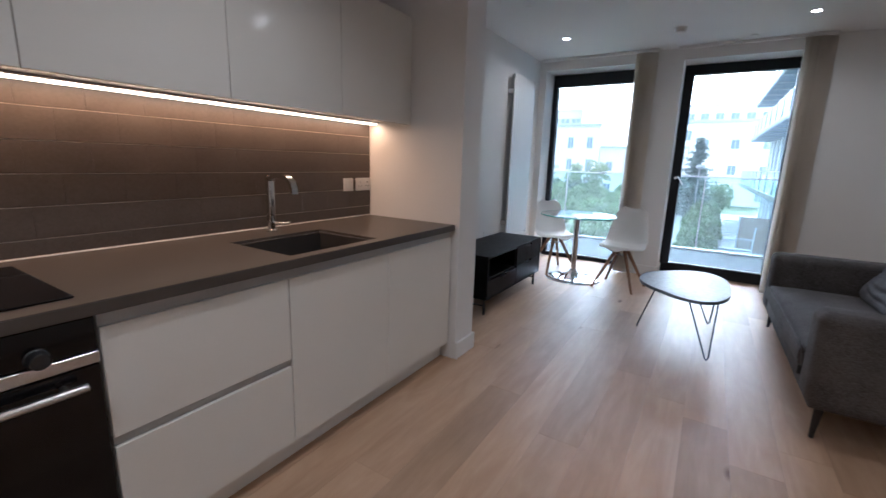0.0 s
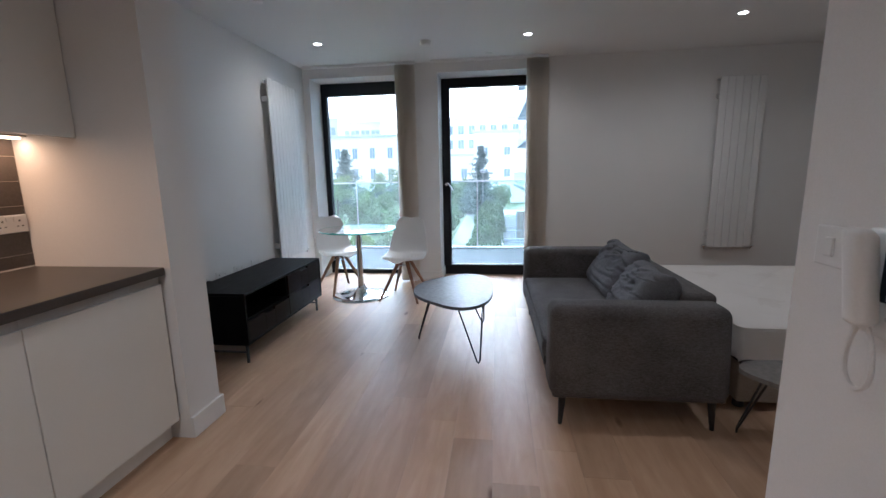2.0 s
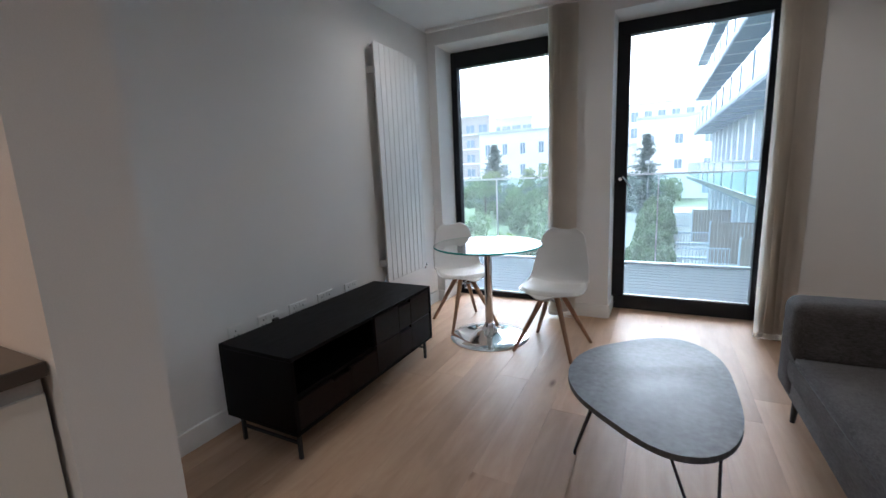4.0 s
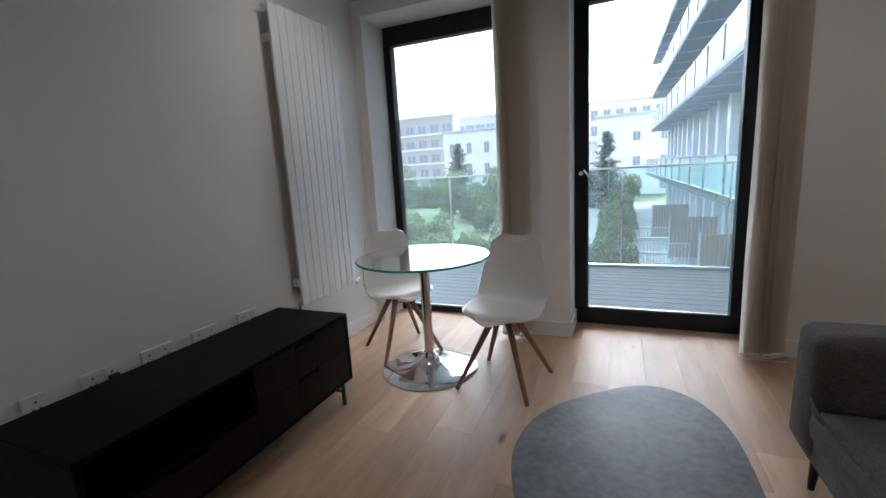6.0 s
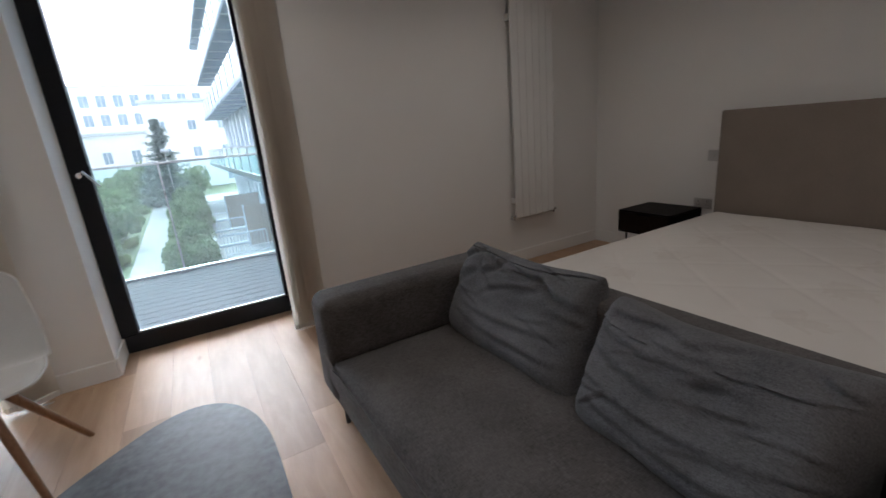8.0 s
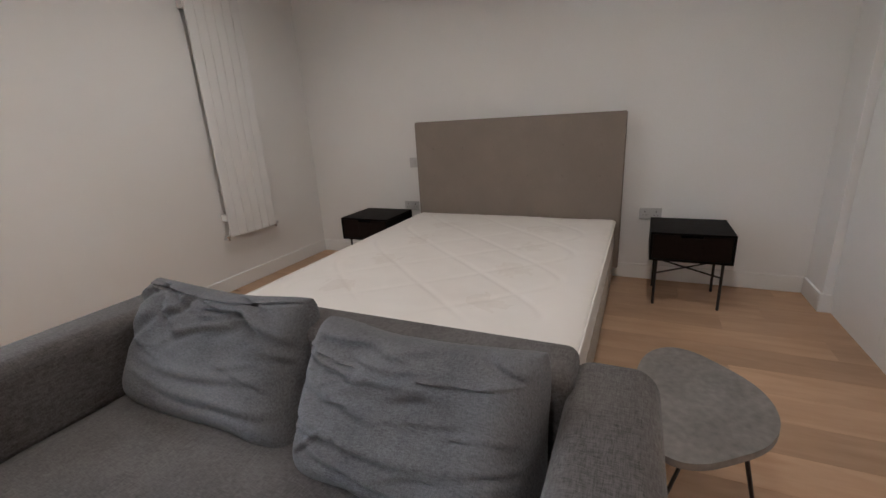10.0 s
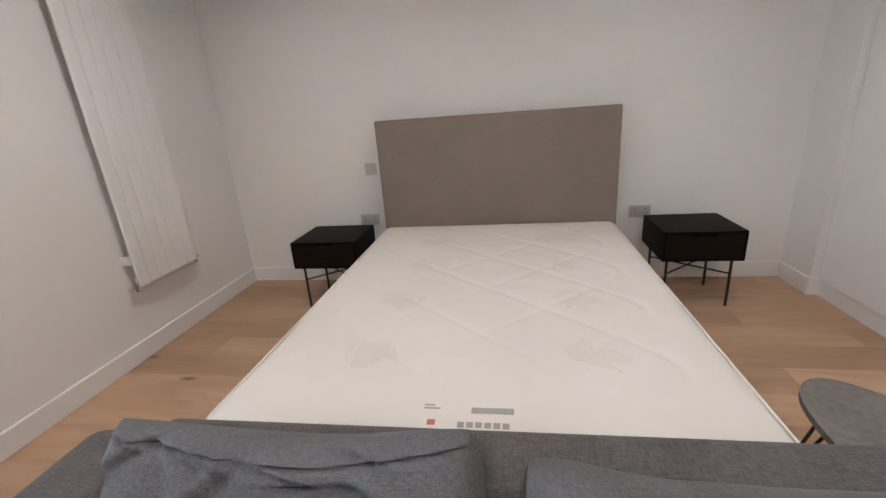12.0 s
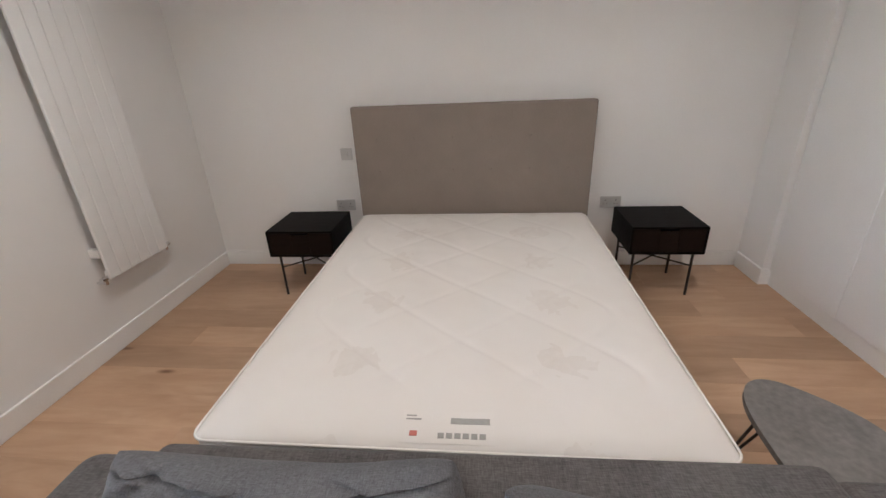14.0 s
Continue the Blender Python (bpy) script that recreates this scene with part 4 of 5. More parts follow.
# ---- coffee tables ----
def pebble(k=96, grow=1.0):
    out = []
    for q in range(k):
        a = 2 * math.pi * q / k
        r = 0.405 * (1 + 0.095 * math.cos(3 * (a - math.pi)))
        out.append((grow * r * math.cos(a) * 0.765, grow * r * math.sin(a) * 1.17))
    return out


def coffee_table(label, m, size, height, top):
    t = thing("coffee_table", label, "table", m, "grey pebble tables")
    part("tabletop", slab(pebble(grow=size), height - 0.022, height, 0.005), top, t, "grey concrete-look top")
    for a, far in ((180, 0.315), (66, 0.455), (-66, 0.455)):
        c, s = math.cos(radians(a)), math.sin(radians(a))
        foot = Vector((c * far * size, s * far * size, 0.006))
        inner = Vector((c * far * size * 0.62, s * far * size * 0.62, height - 0.024))
        side = Vector((-s, c, 0)) * 0.105 * size
        wire = tube([inner + side, foot + side * 0.12 + Vector((0, 0, 0.02)), foot, foot - side * 0.12 + Vector((0, 0, 0.02)), inner - side], 0.0055, 8)
        smooth(part("hairpin_leg", wire, BLACKMETAL, t, "black metal hairpin leg"), 60)
    return t


coffee_table("large grey pebble-shaped coffee table on black hairpin legs", pose(2.045, -1.965, 0), 1.0, 0.437, CONCRETE)
coffee_table("small grey pebble-shaped table beside the bed", pose(3.818, -3.192, 0, 0, 0, 87), 0.615, 0.38, CONCRETE_LAMPLIT)


# ---- sofa ----
def sofa():
    t = thing("sofa", "dark grey fabric two-seat sofa with square arms", "sofa", pose(3.063, -2.166, 0, 0, 0, 0.8))
    hx, hy, fx = 0.442, 0.95, 0.445
    arm, wide, bk, z0, z1 = 0.185, 0.235, 0.17, 0.165, 0.650
    smooth(part("base", box(-fx + 0.015, hx - 0.02, -hy + 0.02, hy - 0.02, z0, 0.30, 0.015, 2), SOFA, t), 50)
    for s in (-1, 1):
        inner = hy - (arm if s > 0 else wide)
        a, b = sorted((s * (hy + (0.05 if s > 0 else 0)), s * inner))
        bm = box(-fx, hx - 0.002, a, b, z0, z1, 0.055, 6)
        for v in bm.verts:
            v.co.y -= s * (0.045 if s < 0 else 0.02) * (v.co.z - z0) / (z1 - z0) * (1 if abs(v.co.y) > hy - arm / 2 else 0.2)
        smooth(part("arm", bm, SOFA, t), 50)
    smooth(part("backrest", box(hx - bk, hx + 0.002, -hy + wide - 0.01, hy - arm + 0.01, z0, z1 + 0.025, 0.034, 5), SOFA, t), 50)
    w = hy - arm
    seat = box(-fx - 0.004, hx - bk + 0.02, -hy + wide + 0.004, w - 0.004, 0.285, 0.412, 0.0)
    bmesh.ops.subdivide_edges(seat, edges=seat.edges[:], cuts=14, use_grid_fill=True)
    for v in seat.verts:
        ex, ey = abs(v.co.x + 0.06) / (hx - 0.04), abs(v.co.y) / w
        if v.co.z > 0.40:
            v.co.z += 0.018 * (1 - min(1, ex) ** 4) * (1 - min(1, ey) ** 6) - 0.02 * max(ex, ey) ** 10 + 0.004 * noise.noise(v.co * 9)
        elif ex > 0.95:
            v.co.x -= 0.012 * math.sin((v.co.z - 0.285) / 0.127 * math.pi) * (1 if v.co.x < 0 else -1)
    bmesh.ops.bevel(seat, geom=[e for e in seat.edges if e.is_manifold and e.calc_face_angle(0) > 0.9], offset=0.016, segments=3, affect="EDGES")
    smooth(part("seat_cushion", seat, SOFA, t), 70)
    for sx in (-1, 1):
        for sy in (-1, 1):
            cx, cy = sx * (hx - 0.07), sy * (hy - 0.065)
            smooth(part("leg", rod((cx + sx * 0.01, cy + sy * 0.005, 0), (cx, cy, z0), 0.011, 0.021, 14), BLACKMETAL, t, "black tapered leg"))
    part("tag", box(-fx - 0.003, -fx + 0.02, -hy + wide + 0.03, -hy + wide + 0.034, 0.24, 0.29), DARKDOT, t)


def pillow(name, w, h, d, m, seed, label, slant, gusset):
    """A slumped boxed cushion with a top seam and linen creases: x across, z up, y thickness."""
    bm = bmesh.new()
    n = 84
    rnd = random.Random(seed)
    off = Vector((seed * 7.3, seed * 3.1, seed))
    creases = []
    for k in range(11):
        u0, v0 = rnd.uniform(-0.8, 0.8), rnd.uniform(0.0, 0.85)
        turn = rnd.choice((-0.9, -0.4, 0.15, 0.6)) + rnd.gauss(0, 0.2)
        creases.append((u0, v0, math.cos(turn), math.sin(turn), rnd.uniform(0.2, 0.42), rnd.uniform(-0.7, 0.7), rnd.uniform(0.008, 0.017), rnd.uniform(0.04, 0.08)))
    for k in range(13):
        turn = rnd.gauss(0.0, 0.5)
        creases.append((rnd.uniform(-0.9, 0.9), rnd.uniform(-0.5, 0.9), math.cos(turn), math.sin(turn), rnd.uniform(0.15, 0.3), rnd.uniform(-0.8, 0.8), rnd.uniform(0.006, 0.012), rnd.uniform(0.022, 0.038)))
    # long sagging folds near the lower edge
    for v0, deep in ((-0.38, 0.012), (-0.66, 0.013)):
        creases.append((rnd.uniform(-0.2, 0.3), v0, 0.997, rnd.uniform(-0.1, 0.1), 0.7, 0.22, deep, 0.06))

    def relief(u, v, q):
        fold = 0.010 * noise.noise(q * 6.0) + 0.003 * noise.noise(q * 19.0)
        for u0, v0, c, s_, reach, bow, deep, thick in creases:
            along = (u - u0) * c + (v - v0) * s_
            if abs(along) > reach * 1.6:
                continue
            across = (v - v0) * c - (u - u0) * s_ - bow * along * along
            if abs(across) > 4.5 * thick:
                continue
            fade = math.exp(-(along / reach) ** 4)
            fold -= deep * fade * (math.exp(-(across / thick) ** 2) - 0.75 * math.exp(-((across - 1.7 * thick) / (1.2 * thick)) ** 2))
        return fold

    for face in (-1, 1):
        grid = []
        for i in range(n + 1):
            row = []
            for j in range(n + 1):
                u, v = math.sin(math.pi / 2 * (2 * j / n - 1)), math.sin(math.pi / 2 * (2 * i / n - 1))
                edge = max(0.0, (1 - abs(u) ** 7) * (1 - abs(v) ** 5))
                plump = d * 0.5 * edge ** 0.44 * (1 - 0.28 * v)
                soft = 1 - 0.06 * (u * v) ** 4
                x = soft * u * w / 2 * (1 - 0.05 * (1 - v * v) * u * u)
                z = soft * v * h / 2 * (1 - 0.05 * (1 - u * u) * v * v)
                q = Vector((x, 0, z)) + off
                fold = relief(u, v, q) if face < 0 else 0.008 * noise.noise(q * 6.0)
                if face < 0:
                    line = v - gusset - 0.05 * u * u + 0.02 * math.sin(4 * u + seed)
                    fold += 0.007 * math.exp(-((line - 0.03) / 0.025) ** 2) - 0.010 * math.exp(-(line / 0.014) ** 2)
                y = face * (plump + fold * min(1, edge * 2.5))
                sag = -0.020 * (1 - u * u) * (v + 1) / 2 + 0.010 * noise.noise(Vector((u * 1.7, seed, v)))
                row.append(bm.verts.new((x + slant * z, y, z + sag)))
            grid.append(row)
        for i in range(n):
            for j in range(n):
                f = (grid[i][j], grid[i][j + 1], grid[i + 1][j + 1], grid[i + 1][j])
                bm.faces.new(f if face < 0 else f[::-1])
    bmesh.ops.remove_doubles(bm, verts=bm.verts, dist=1e-4)
    t = thing(name, label, "cushion", m, "loose sofa cushions")
    smooth(part("cover", bm, CUSHION, t), 80)
    return t


sofa()
FACEWEST = Matrix.Rotation(radians(-90), 4, "Z")
pillow("sofa_cushion", 0.77, 0.45, 0.22, pose(3.300, -1.785, 0.556, 0, 0, 1) @ FACEWEST @ pose(0, 0, 0, -31, 0, 0), 1, "slumped slate grey cushion resting against the sofa back", -0.22, 0.80)
pillow("sofa_cushion", 0.68, 0.42, 0.28, pose(3.262, -2.525, 0.552, 0, 0, -6) @ FACEWEST @ pose(0, 0, 0, -22, -4, 0), 2, "wide creased slate grey cushion leaning on the sofa back", 0.0, 0.56)


# ---- bed ----
def bed():
    t = thing("bed", "double divan bed with a taupe upholstered headboard", "bed")
    smooth(part("headboard", box(5.70, 5.775, -2.878, -1.262, 0.12, 1.235, 0.012, 3), TAUPE, t, "taupe fabric headboard"), 50)
    for z in (0.80, 1.02):
        for k in range(6):
            b = part("tuft_button", lathe([(0.010, 0), (0.009, 0.003), (0.005, 0.005)], 12), TAUPE, t)
            b.matrix_basis = pose(5.7005, -2.72 + 0.26 * k, z, 0, -90, 0)
    for y in (-2.5, -1.65):
        part("headboard_strut", box(5.775, 5.80, y - 0.03, y + 0.03, 0.0, 0.7), DARKWOOD, t)
    smooth(part("divan_base", box(3.675, 5.69, -2.845, -1.30, 0.05, 0.272, 0.014, 3), DIVAN, t, "beige fabric divan base"), 50)
    # black sheet stands in for deep shade between divan and mattress
    part("gap_shade_sheet", box(3.685, 5.685, -2.838, -1.307, 0.262, 0.2815, 0.003, 1), DARKDOT, t, "black sheet that paints the shade under the mattress")
    for x in (3.72, 4.65, 5.6):
        for y in (-2.78, -1.36):
            part("foot", lathe([(0.028, 0), (0.028, 0.03), (0.02, 0.05)], 16, centre=(x, y)), BLACKMETAL, t)


def mattress():
    x0, x1, y0, y1, z0, z1 = 3.66, 5.685, -2.845, -1.285, 0.282, 0.508
    t = thing("mattress", "bare ivory quilted mattress lying on the divan", "mattress")
    bm = bmesh.new()
    nx, ny = 150, 116
    cx, cy, hx, hy = (x0 + x1) / 2, (y0 + y1) / 2, (x1 - x0) / 2, (y1 - y0) / 2
    top = []

    # quilting: waving rows that cross in diamonds and loop back near the sides
    def swell(x, y):
        u, v = min(1, abs(x - cx) / hx), min(1, abs(y - cy) / hy)
        k = max(u ** 26, v ** 20)
        groove = 0.0
        for n in range(6):
            bend = 0.74 * (2 / math.pi) * math.asin(0.97 * math.sin(2 * math.pi * (x - 3.335 - 0.41 * n) / 2.46))
            groove = max(groove, math.exp(-((y - cy - bend) / 0.015) ** 2))
        groove *= min(1, max(0, (x - 3.82) / 0.12))
        return z1 - 0.006 * groove + 0.005 * noise.noise(Vector((x * 3, y * 3, 0))) + 0.002 * noise.noise(Vector((x * 11, y * 11, 4))) - 0.028 * k

    def patch(xa, xb, ya, yb, lift):
        """A thin cloth piece that follows the quilted top."""
        one, n = bmesh.new(), 20
        up = [[one.verts.new((xa + (xb - xa) * i / n, ya + (yb - ya) * j / n, swell(xa + (xb - xa) * i / n, ya + (yb - ya) * j / n) + lift)) for j in range(n + 1)] for i in range(n + 1)]
        for i in range(n):
            for j in range(n):
                one.faces.new((up[i][j], up[i + 1][j], up[i + 1][j + 1], up[i][j + 1]))
        hem = bmesh.ops.extrude_edge_only(one, edges=[e for e in one.edges if e.is_boundary])
        bmesh.ops.translate(one, verts=[g for g in hem["geom"] if isinstance(g, bmesh.types.BMVert)], vec=(0, 0, -0.0015))
        return one

    for i in range(nx + 1):
        row = []
        for j in range(ny + 1):
            u, v = 2 * i / nx - 1, 2 * j / ny - 1
            x, y = cx + hx * u, cy + hy * v
            dx, dy = abs(x - cx) - (hx - 0.045), abs(y - cy) - (hy - 0.045)
            if dx > 0 and dy > 0:
                f = max(dx, dy) / math.hypot(dx, dy)
                x, y = cx + math.copysign(hx - 0.045 + dx * f, u), cy + math.copysign(hy - 0.045 + dy * f, v)
            z = swell(x, y)
            row.append(bm.verts.new((x, y, z)))
        top.append(row)
    for i in range(nx):
        for j in range(ny):
            bm.faces.new((top[i][j], top[i + 1][j], top[i + 1][j + 1], top[i][j + 1]))
    rim = [top[i][0] for i in range(nx + 1)] + [top[nx][j] for j in range(1, ny + 1)] + [top[i][ny] for i in range(nx - 1, -1, -1)] + [top[0][j] for j in range(ny - 1, 0, -1)]
    last = rim
    m = len(rim)
    for step, z in enumerate((0.46, 0.435, 0.40, 0.365, 0.335, 0.305, z0)):
        ring = []
        for q, v in enumerate(rim):
            wob = 0.006 * abs(math.sin(q * 0.33 + (step % 2) * 1.57)) if 0 < step < 6 else 0
            n = Vector((v.co.x - cx, v.co.y - cy, 0))
            nx_, ny_ = (abs(n.x) / hx > 0.999), (abs(n.y) / hy > 0.999)
            ox, oy = (math.copysign(wob, n.x) if nx_ else 0), (math.copysign(wob, n.y) if ny_ else 0)
            lift = 0.022 * abs(math.sin(q * 0.33)) ** 0.7 if step > 5 else (0.012 if step == 5 else 0)
            ring.append(bm.verts.new((v.co.x - ox, v.co.y - oy, z + lift)))
        for q in range(m):
            bm.faces.new((last[q], ring[q], ring[(q + 1) % m], last[(q + 1) % m]))
        last = ring
    bm.faces.new(last)
    bmesh.ops.recalc_face_normals(bm, faces=bm.faces[:])
    smooth(part("cover", bm, TICKING, t), 60)
    r = 0.045
    for z in (0.482,):
        loop = []
        for ax, ay, a0 in ((x1 - r, y1 - r, 0), (x0 + r, y1 - r, 90), (x0 + r, y0 + r, 180), (x1 - r, y0 + r, 270)):
            for k in range(7):
                a = radians(a0 + 15 * k)
                loop.append((ax + (r + 0.003) * math.cos(a), ay + (r + 0.003) * math.sin(a), z))
        smooth(part("piping", tube(loop + [loop[0]], 0.0042, 6), PIPING, t, "ivory piped edge"), 80)
    # sewn-on label near the foot end; its small print cannot be read
    lab = part("label", patch(3.674, 3.780, -2.19, -1.915, 0.0022), LABELBASE, t, "cream sewn label with grey print")
    part("print_bar", patch(3.733, 3.753, -2.177, -2.062, 0.0036), LABELINK, lab)
    for k in range(6):
        part("print_mark", patch(3.688, 3.703, -2.165 + 0.024 * k, -2.147 + 0.024 * k, 0.0036), LABELINK, lab)
    part("print_mark", patch(3.693, 3.708, -1.966, -1.944, 0.0036), LABELRED, lab)
    for x, wide in ((3.757, 0.030), (3.745, 0.046)):
        part("print_bar", patch(x, x + 0.004, -1.928 - wide, -1.928, 0.0036), LABELINK, lab)


def nightstand(m):
    """Own space: x towards the wall, y across, origin at the front middle on the floor."""
    t = thing("nightstand", "dark wooden one-drawer nightstand on thin crossed metal legs", "nightstand", m, "nightstands beside the bed")
    w, d, z0, z1, s = 0.228, 0.42, 0.315, 0.50, 0.014
    part("top", box(0, d, -w, w, z1 - s, z1, 0.002, 1), DARKWOOD, t)
    part("bottom", box(0, d, -w, w, z0, z0 + s, 0.002, 1), DARKWOOD, t)
    part("side", box(0, d, -w, -w + s, z0 + s, z1 - s), DARKWOOD, t)
    part("side", box(0, d, w - s, w, z0 + s, z1 - s), DARKWOOD, t)
    part("back", box(d - 0.01, d, -w + s, w - s, z0 + s, z1 - s), DARKWOOD, t)
    bm = box(0.004, 0.02, -w + s + 0.001, -0.06, z0 + s + 0.002, z1 - s - 0.002, 0.001, 1)
    box(0.004, 0.02, 0.06, w - s - 0.001, z0 + s + 0.002, z1 - s - 0.002, 0.001, 1, bm)
    box(0.004, 0.02, -0.06, 0.06, z0 + s + 0.002, z1 - s - 0.016, 0.001, 1, bm)
    dr = part("drawer_front", bm, DARKFRONT, t, "dark walnut drawer front with a cut-out grip")
    part("drawer_box", box(0.021, d - 0.03, -w + s + 0.01, w - s - 0.01, z0 + s + 0.004, z1 - 0.05), DARKWOOD, dr)
    for x in (0.05, d - 0.05):
        for y in (-w + 0.045, w - 0.045):
            part("leg", rod((x, y, 0), (x, y, z0), 0.0085, n=10), BLACKMETAL, t)
    for q in (-1, 1):
        part("cross_rail", rod((0.05, q * (-w + 0.045), 0.215), (d - 0.05, q * (w - 0.045), 0.215), 0.0055, n=8), BLACKMETAL, t)
    return t


bed()
mattress()
ns = nightstand(pose(5.355, -3.30, 0))
copy_thing(ns, pose(5.315, -0.93, 0))

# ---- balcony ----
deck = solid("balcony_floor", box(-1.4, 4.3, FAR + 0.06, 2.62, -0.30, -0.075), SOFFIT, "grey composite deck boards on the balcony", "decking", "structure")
y = FAR + 0.075
while y < 2.52:
    part("deck_board", box(-1.4, 4.3, y, y + 0.138, -0.075, -0.05, 0.003, 1), DECK, deck)
    y += 0.144
rail = thing("glass_balustrade", "clear glass balcony balustrade with a slim metal top rail", "balustrade")
RY = 2.575
for k in range(5):
    a = -1.38 + 1.13 * k
    g = part("glass_panel", box(a, a + 1.115, RY - 0.008, RY + 0.008, -0.02, 1.17), BALGLASS, rail, "faintly green glass panel")
    g.visible_shadow = False
    part("post", box(a + 1.115, a + 1.13, RY - 0.02, RY + 0.02, -0.05, 1.17), STEEL, rail)
part("top_rail", box(-1.4, 4.3, RY - 0.022, RY + 0.022, 1.17, 1.195, 0.004, 1), STEEL, rail)
part("base_rail", box(-1.4, 4.3, RY - 0.03, RY + 0.03, -0.05, -0.015, 0.004, 1), STEEL, rail)

# unseen slab, added to keep high sky light off the deck
solid("added_shade_slab", box(-1.4, 4.3, FAR + 0.06, 2.75, 3.12, 3.4), SOFFIT, "unseen slab added to shade the deck and windows", "balcony", "structure")
solid("outer_wall", box(-1.4, 6.3, FAR + 0.061, FAR + 0.16, CEILING + 0.02, 3.12), RENDER_W, "white rendered outer wall above the windows", "wall", "structure")

# ---- outside: ground, path, terrace ----
GZ = -3.3
bm = bmesh.new()
bmesh.ops.create_grid(bm, x_segments=2, y_segments=2, size=1500)
ground = solid("ground", bm, GRASS, "mown lawn of the shared garden", "lawn", "structure")
ground.location = (0, 400, GZ)
solid("garden_path", box(-0.62, 0.62, -1.0, 46, GZ, GZ + 0.05), PAVING, "pale concrete garden path", "path", "structure").matrix_basis = pose(0.36, 1, 0, 0, 0, 1.1)
solid("terrace", box(2.75, 7.2, 1.0, 48, GZ, GZ + 0.06), PAVING, "pale paved terrace beside the apartment wing", "terrace", "structure")
solid("terrace_edge", box(2.62, 2.75, 1.0, 48, GZ, GZ + 0.35), RENDER_W, "low white terrace kerb", "kerb", "structure")
solid("far_road", box(-120, 60, 64, 72, GZ, GZ + 0.03), PAVING, "pale far road", "road", "structure")


def leaf_crowd(bm, centre, radii, count, size, rnd, flat=0.3):
    for _ in range(count):
        a, b = rnd.uniform(0, 2 * math.pi), math.acos(rnd.uniform(-0.25, 1))
        r = rnd.uniform(0.72, 1.08)
        p = Vector((centre[0] + radii[0] * r * math.sin(b) * math.cos(a), centre[1] + radii[1] * r * math.sin(b) * math.sin(a), centre[2] + radii[2] * r * math.cos(b)))
        s = size * rnd.uniform(0.6, 1.4)
        q = Euler((rnd.uniform(0, 6.3), rnd.uniform(0, 6.3), rnd.uniform(0, 6.3))).to_matrix()
        v = [bm.verts.new(p + q @ Vector(c)) for c in ((-s, 0, 0), (0, -s * 0.55, s * flat), (s, 0, 0), (0, s * 0.55, s * flat))]
        bm.faces.new(v)


def shrub(seed, leaf, label):
    """A shrub of unit size: about 2 m across and 1 m high before it is scaled."""
    rnd = random.Random(seed)
    t = thing("shrub", label, "shrub", group="garden shrubs")
    part("stem", rod((0, 0, 0), (0, 0, 0.6), 0.03, 0.012, 8), BARK, t)
    bm = bmesh.new()
    for k in range(16):
        cx, cy, q = rnd.uniform(-0.66, 0.66), rnd.uniform(-0.66, 0.66), rnd.uniform(0.2, 0.42)
        leaf_crowd(bm, (cx, cy, rnd.uniform(0.1, 0.55)), (q, q, rnd.uniform(0.22, 0.5)), 210, 0.062, rnd)
    part("foliage", bm, leaf, t)
    return t


SHRUBS = [shrub(20 + k, LEAF, "dense rounded green garden shrub") for k in range(4)] + [shrub(30, LEAF_PALE, "low yellow-green garden shrub beside the path")]
FREE = SHRUBS[:]


def plant(kind, x, y, w, d, h, turn):
    """Stands a shrub in the garden, as wide, deep and high as given."""
    m = pose(x, y, GZ, 0, 0, turn) @ Matrix.Diagonal((w, d, h, 1))
    if SHRUBS[kind] in FREE:
        FREE.remove(SHRUBS[kind])
        SHRUBS[kind].matrix_basis = m
    else:
        copy_thing(SHRUBS[kind], m)


def conifer(x, y, h, r, seed):
    rnd = random.Random(seed)
    t = thing("conifer_tree", "tall dark green conifer in the garden", "tree", pose(x, y, GZ), "garden conifers")
    part("trunk", rod((0, 0, 0), (0, 0, h), 0.16, 0.02, 10), BARK, t)
    bm = bmesh.new()
    z = h * 0.08
    while z < h * 0.99:
        fall = 1 - z / h
        for k in range(6):
            a = rnd.uniform(0, 2 * math.pi)
            span = (r * fall ** 0.8 + 0.10) * rnd.uniform(0.45, 1.15)
            tilt = rnd.uniform(-0.30, 0.12)
            for s in range(9):
                f = (s + 0.5) / 9
                p = Vector((math.cos(a) * span * f, math.sin(a) * span * f, z + tilt * span * f + 0.18 * span * f * f))
                for _ in range(4):
                    w = 0.08 + 0.11 * (1 - f)
                    q = Euler((rnd.uniform(-0.9, 0.9), rnd.uniform(-0.9, 0.9), rnd.uniform(0, 6.3))).to_matrix()
                    o = Vector((rnd.uniform(-0.16, 0.16), rnd.uniform(-0.16, 0.16), rnd.uniform(-0.12, 0.10)))
                    bm.faces.new([bm.verts.new(p + o + q @ Vector(c)) for c in ((-w, 0, 0), (0, -w * 0.45, -0.04), (w, 0, 0), (0, w * 0.45, 0.04))])
        z += h * 0.028
    part("crown", bm, NEEDLE, t)


bed_rng = random.Random(8)
# hedge between the path and the terrace, low pale growth at its near end
for k in range(13):
    y = 15.5 + 2.3 * k
    plant(k % 4, 1.75 + bed_rng.uniform(-0.12, 0.12), y, 1.12, 1.5, bed_rng.uniform(1.15, 1.6), bed_rng.choice((0, 180)))
for x, y in ((1.25, 13.6), (1.9, 13.2), (-1.15, 19.5), (-1.2, 24.0), (1.05, 18.2), (2.2, 20.5), (1.1, 25.0)):
    plant(4, x, y, 0.55, 0.9, 0.75, 20 * x)
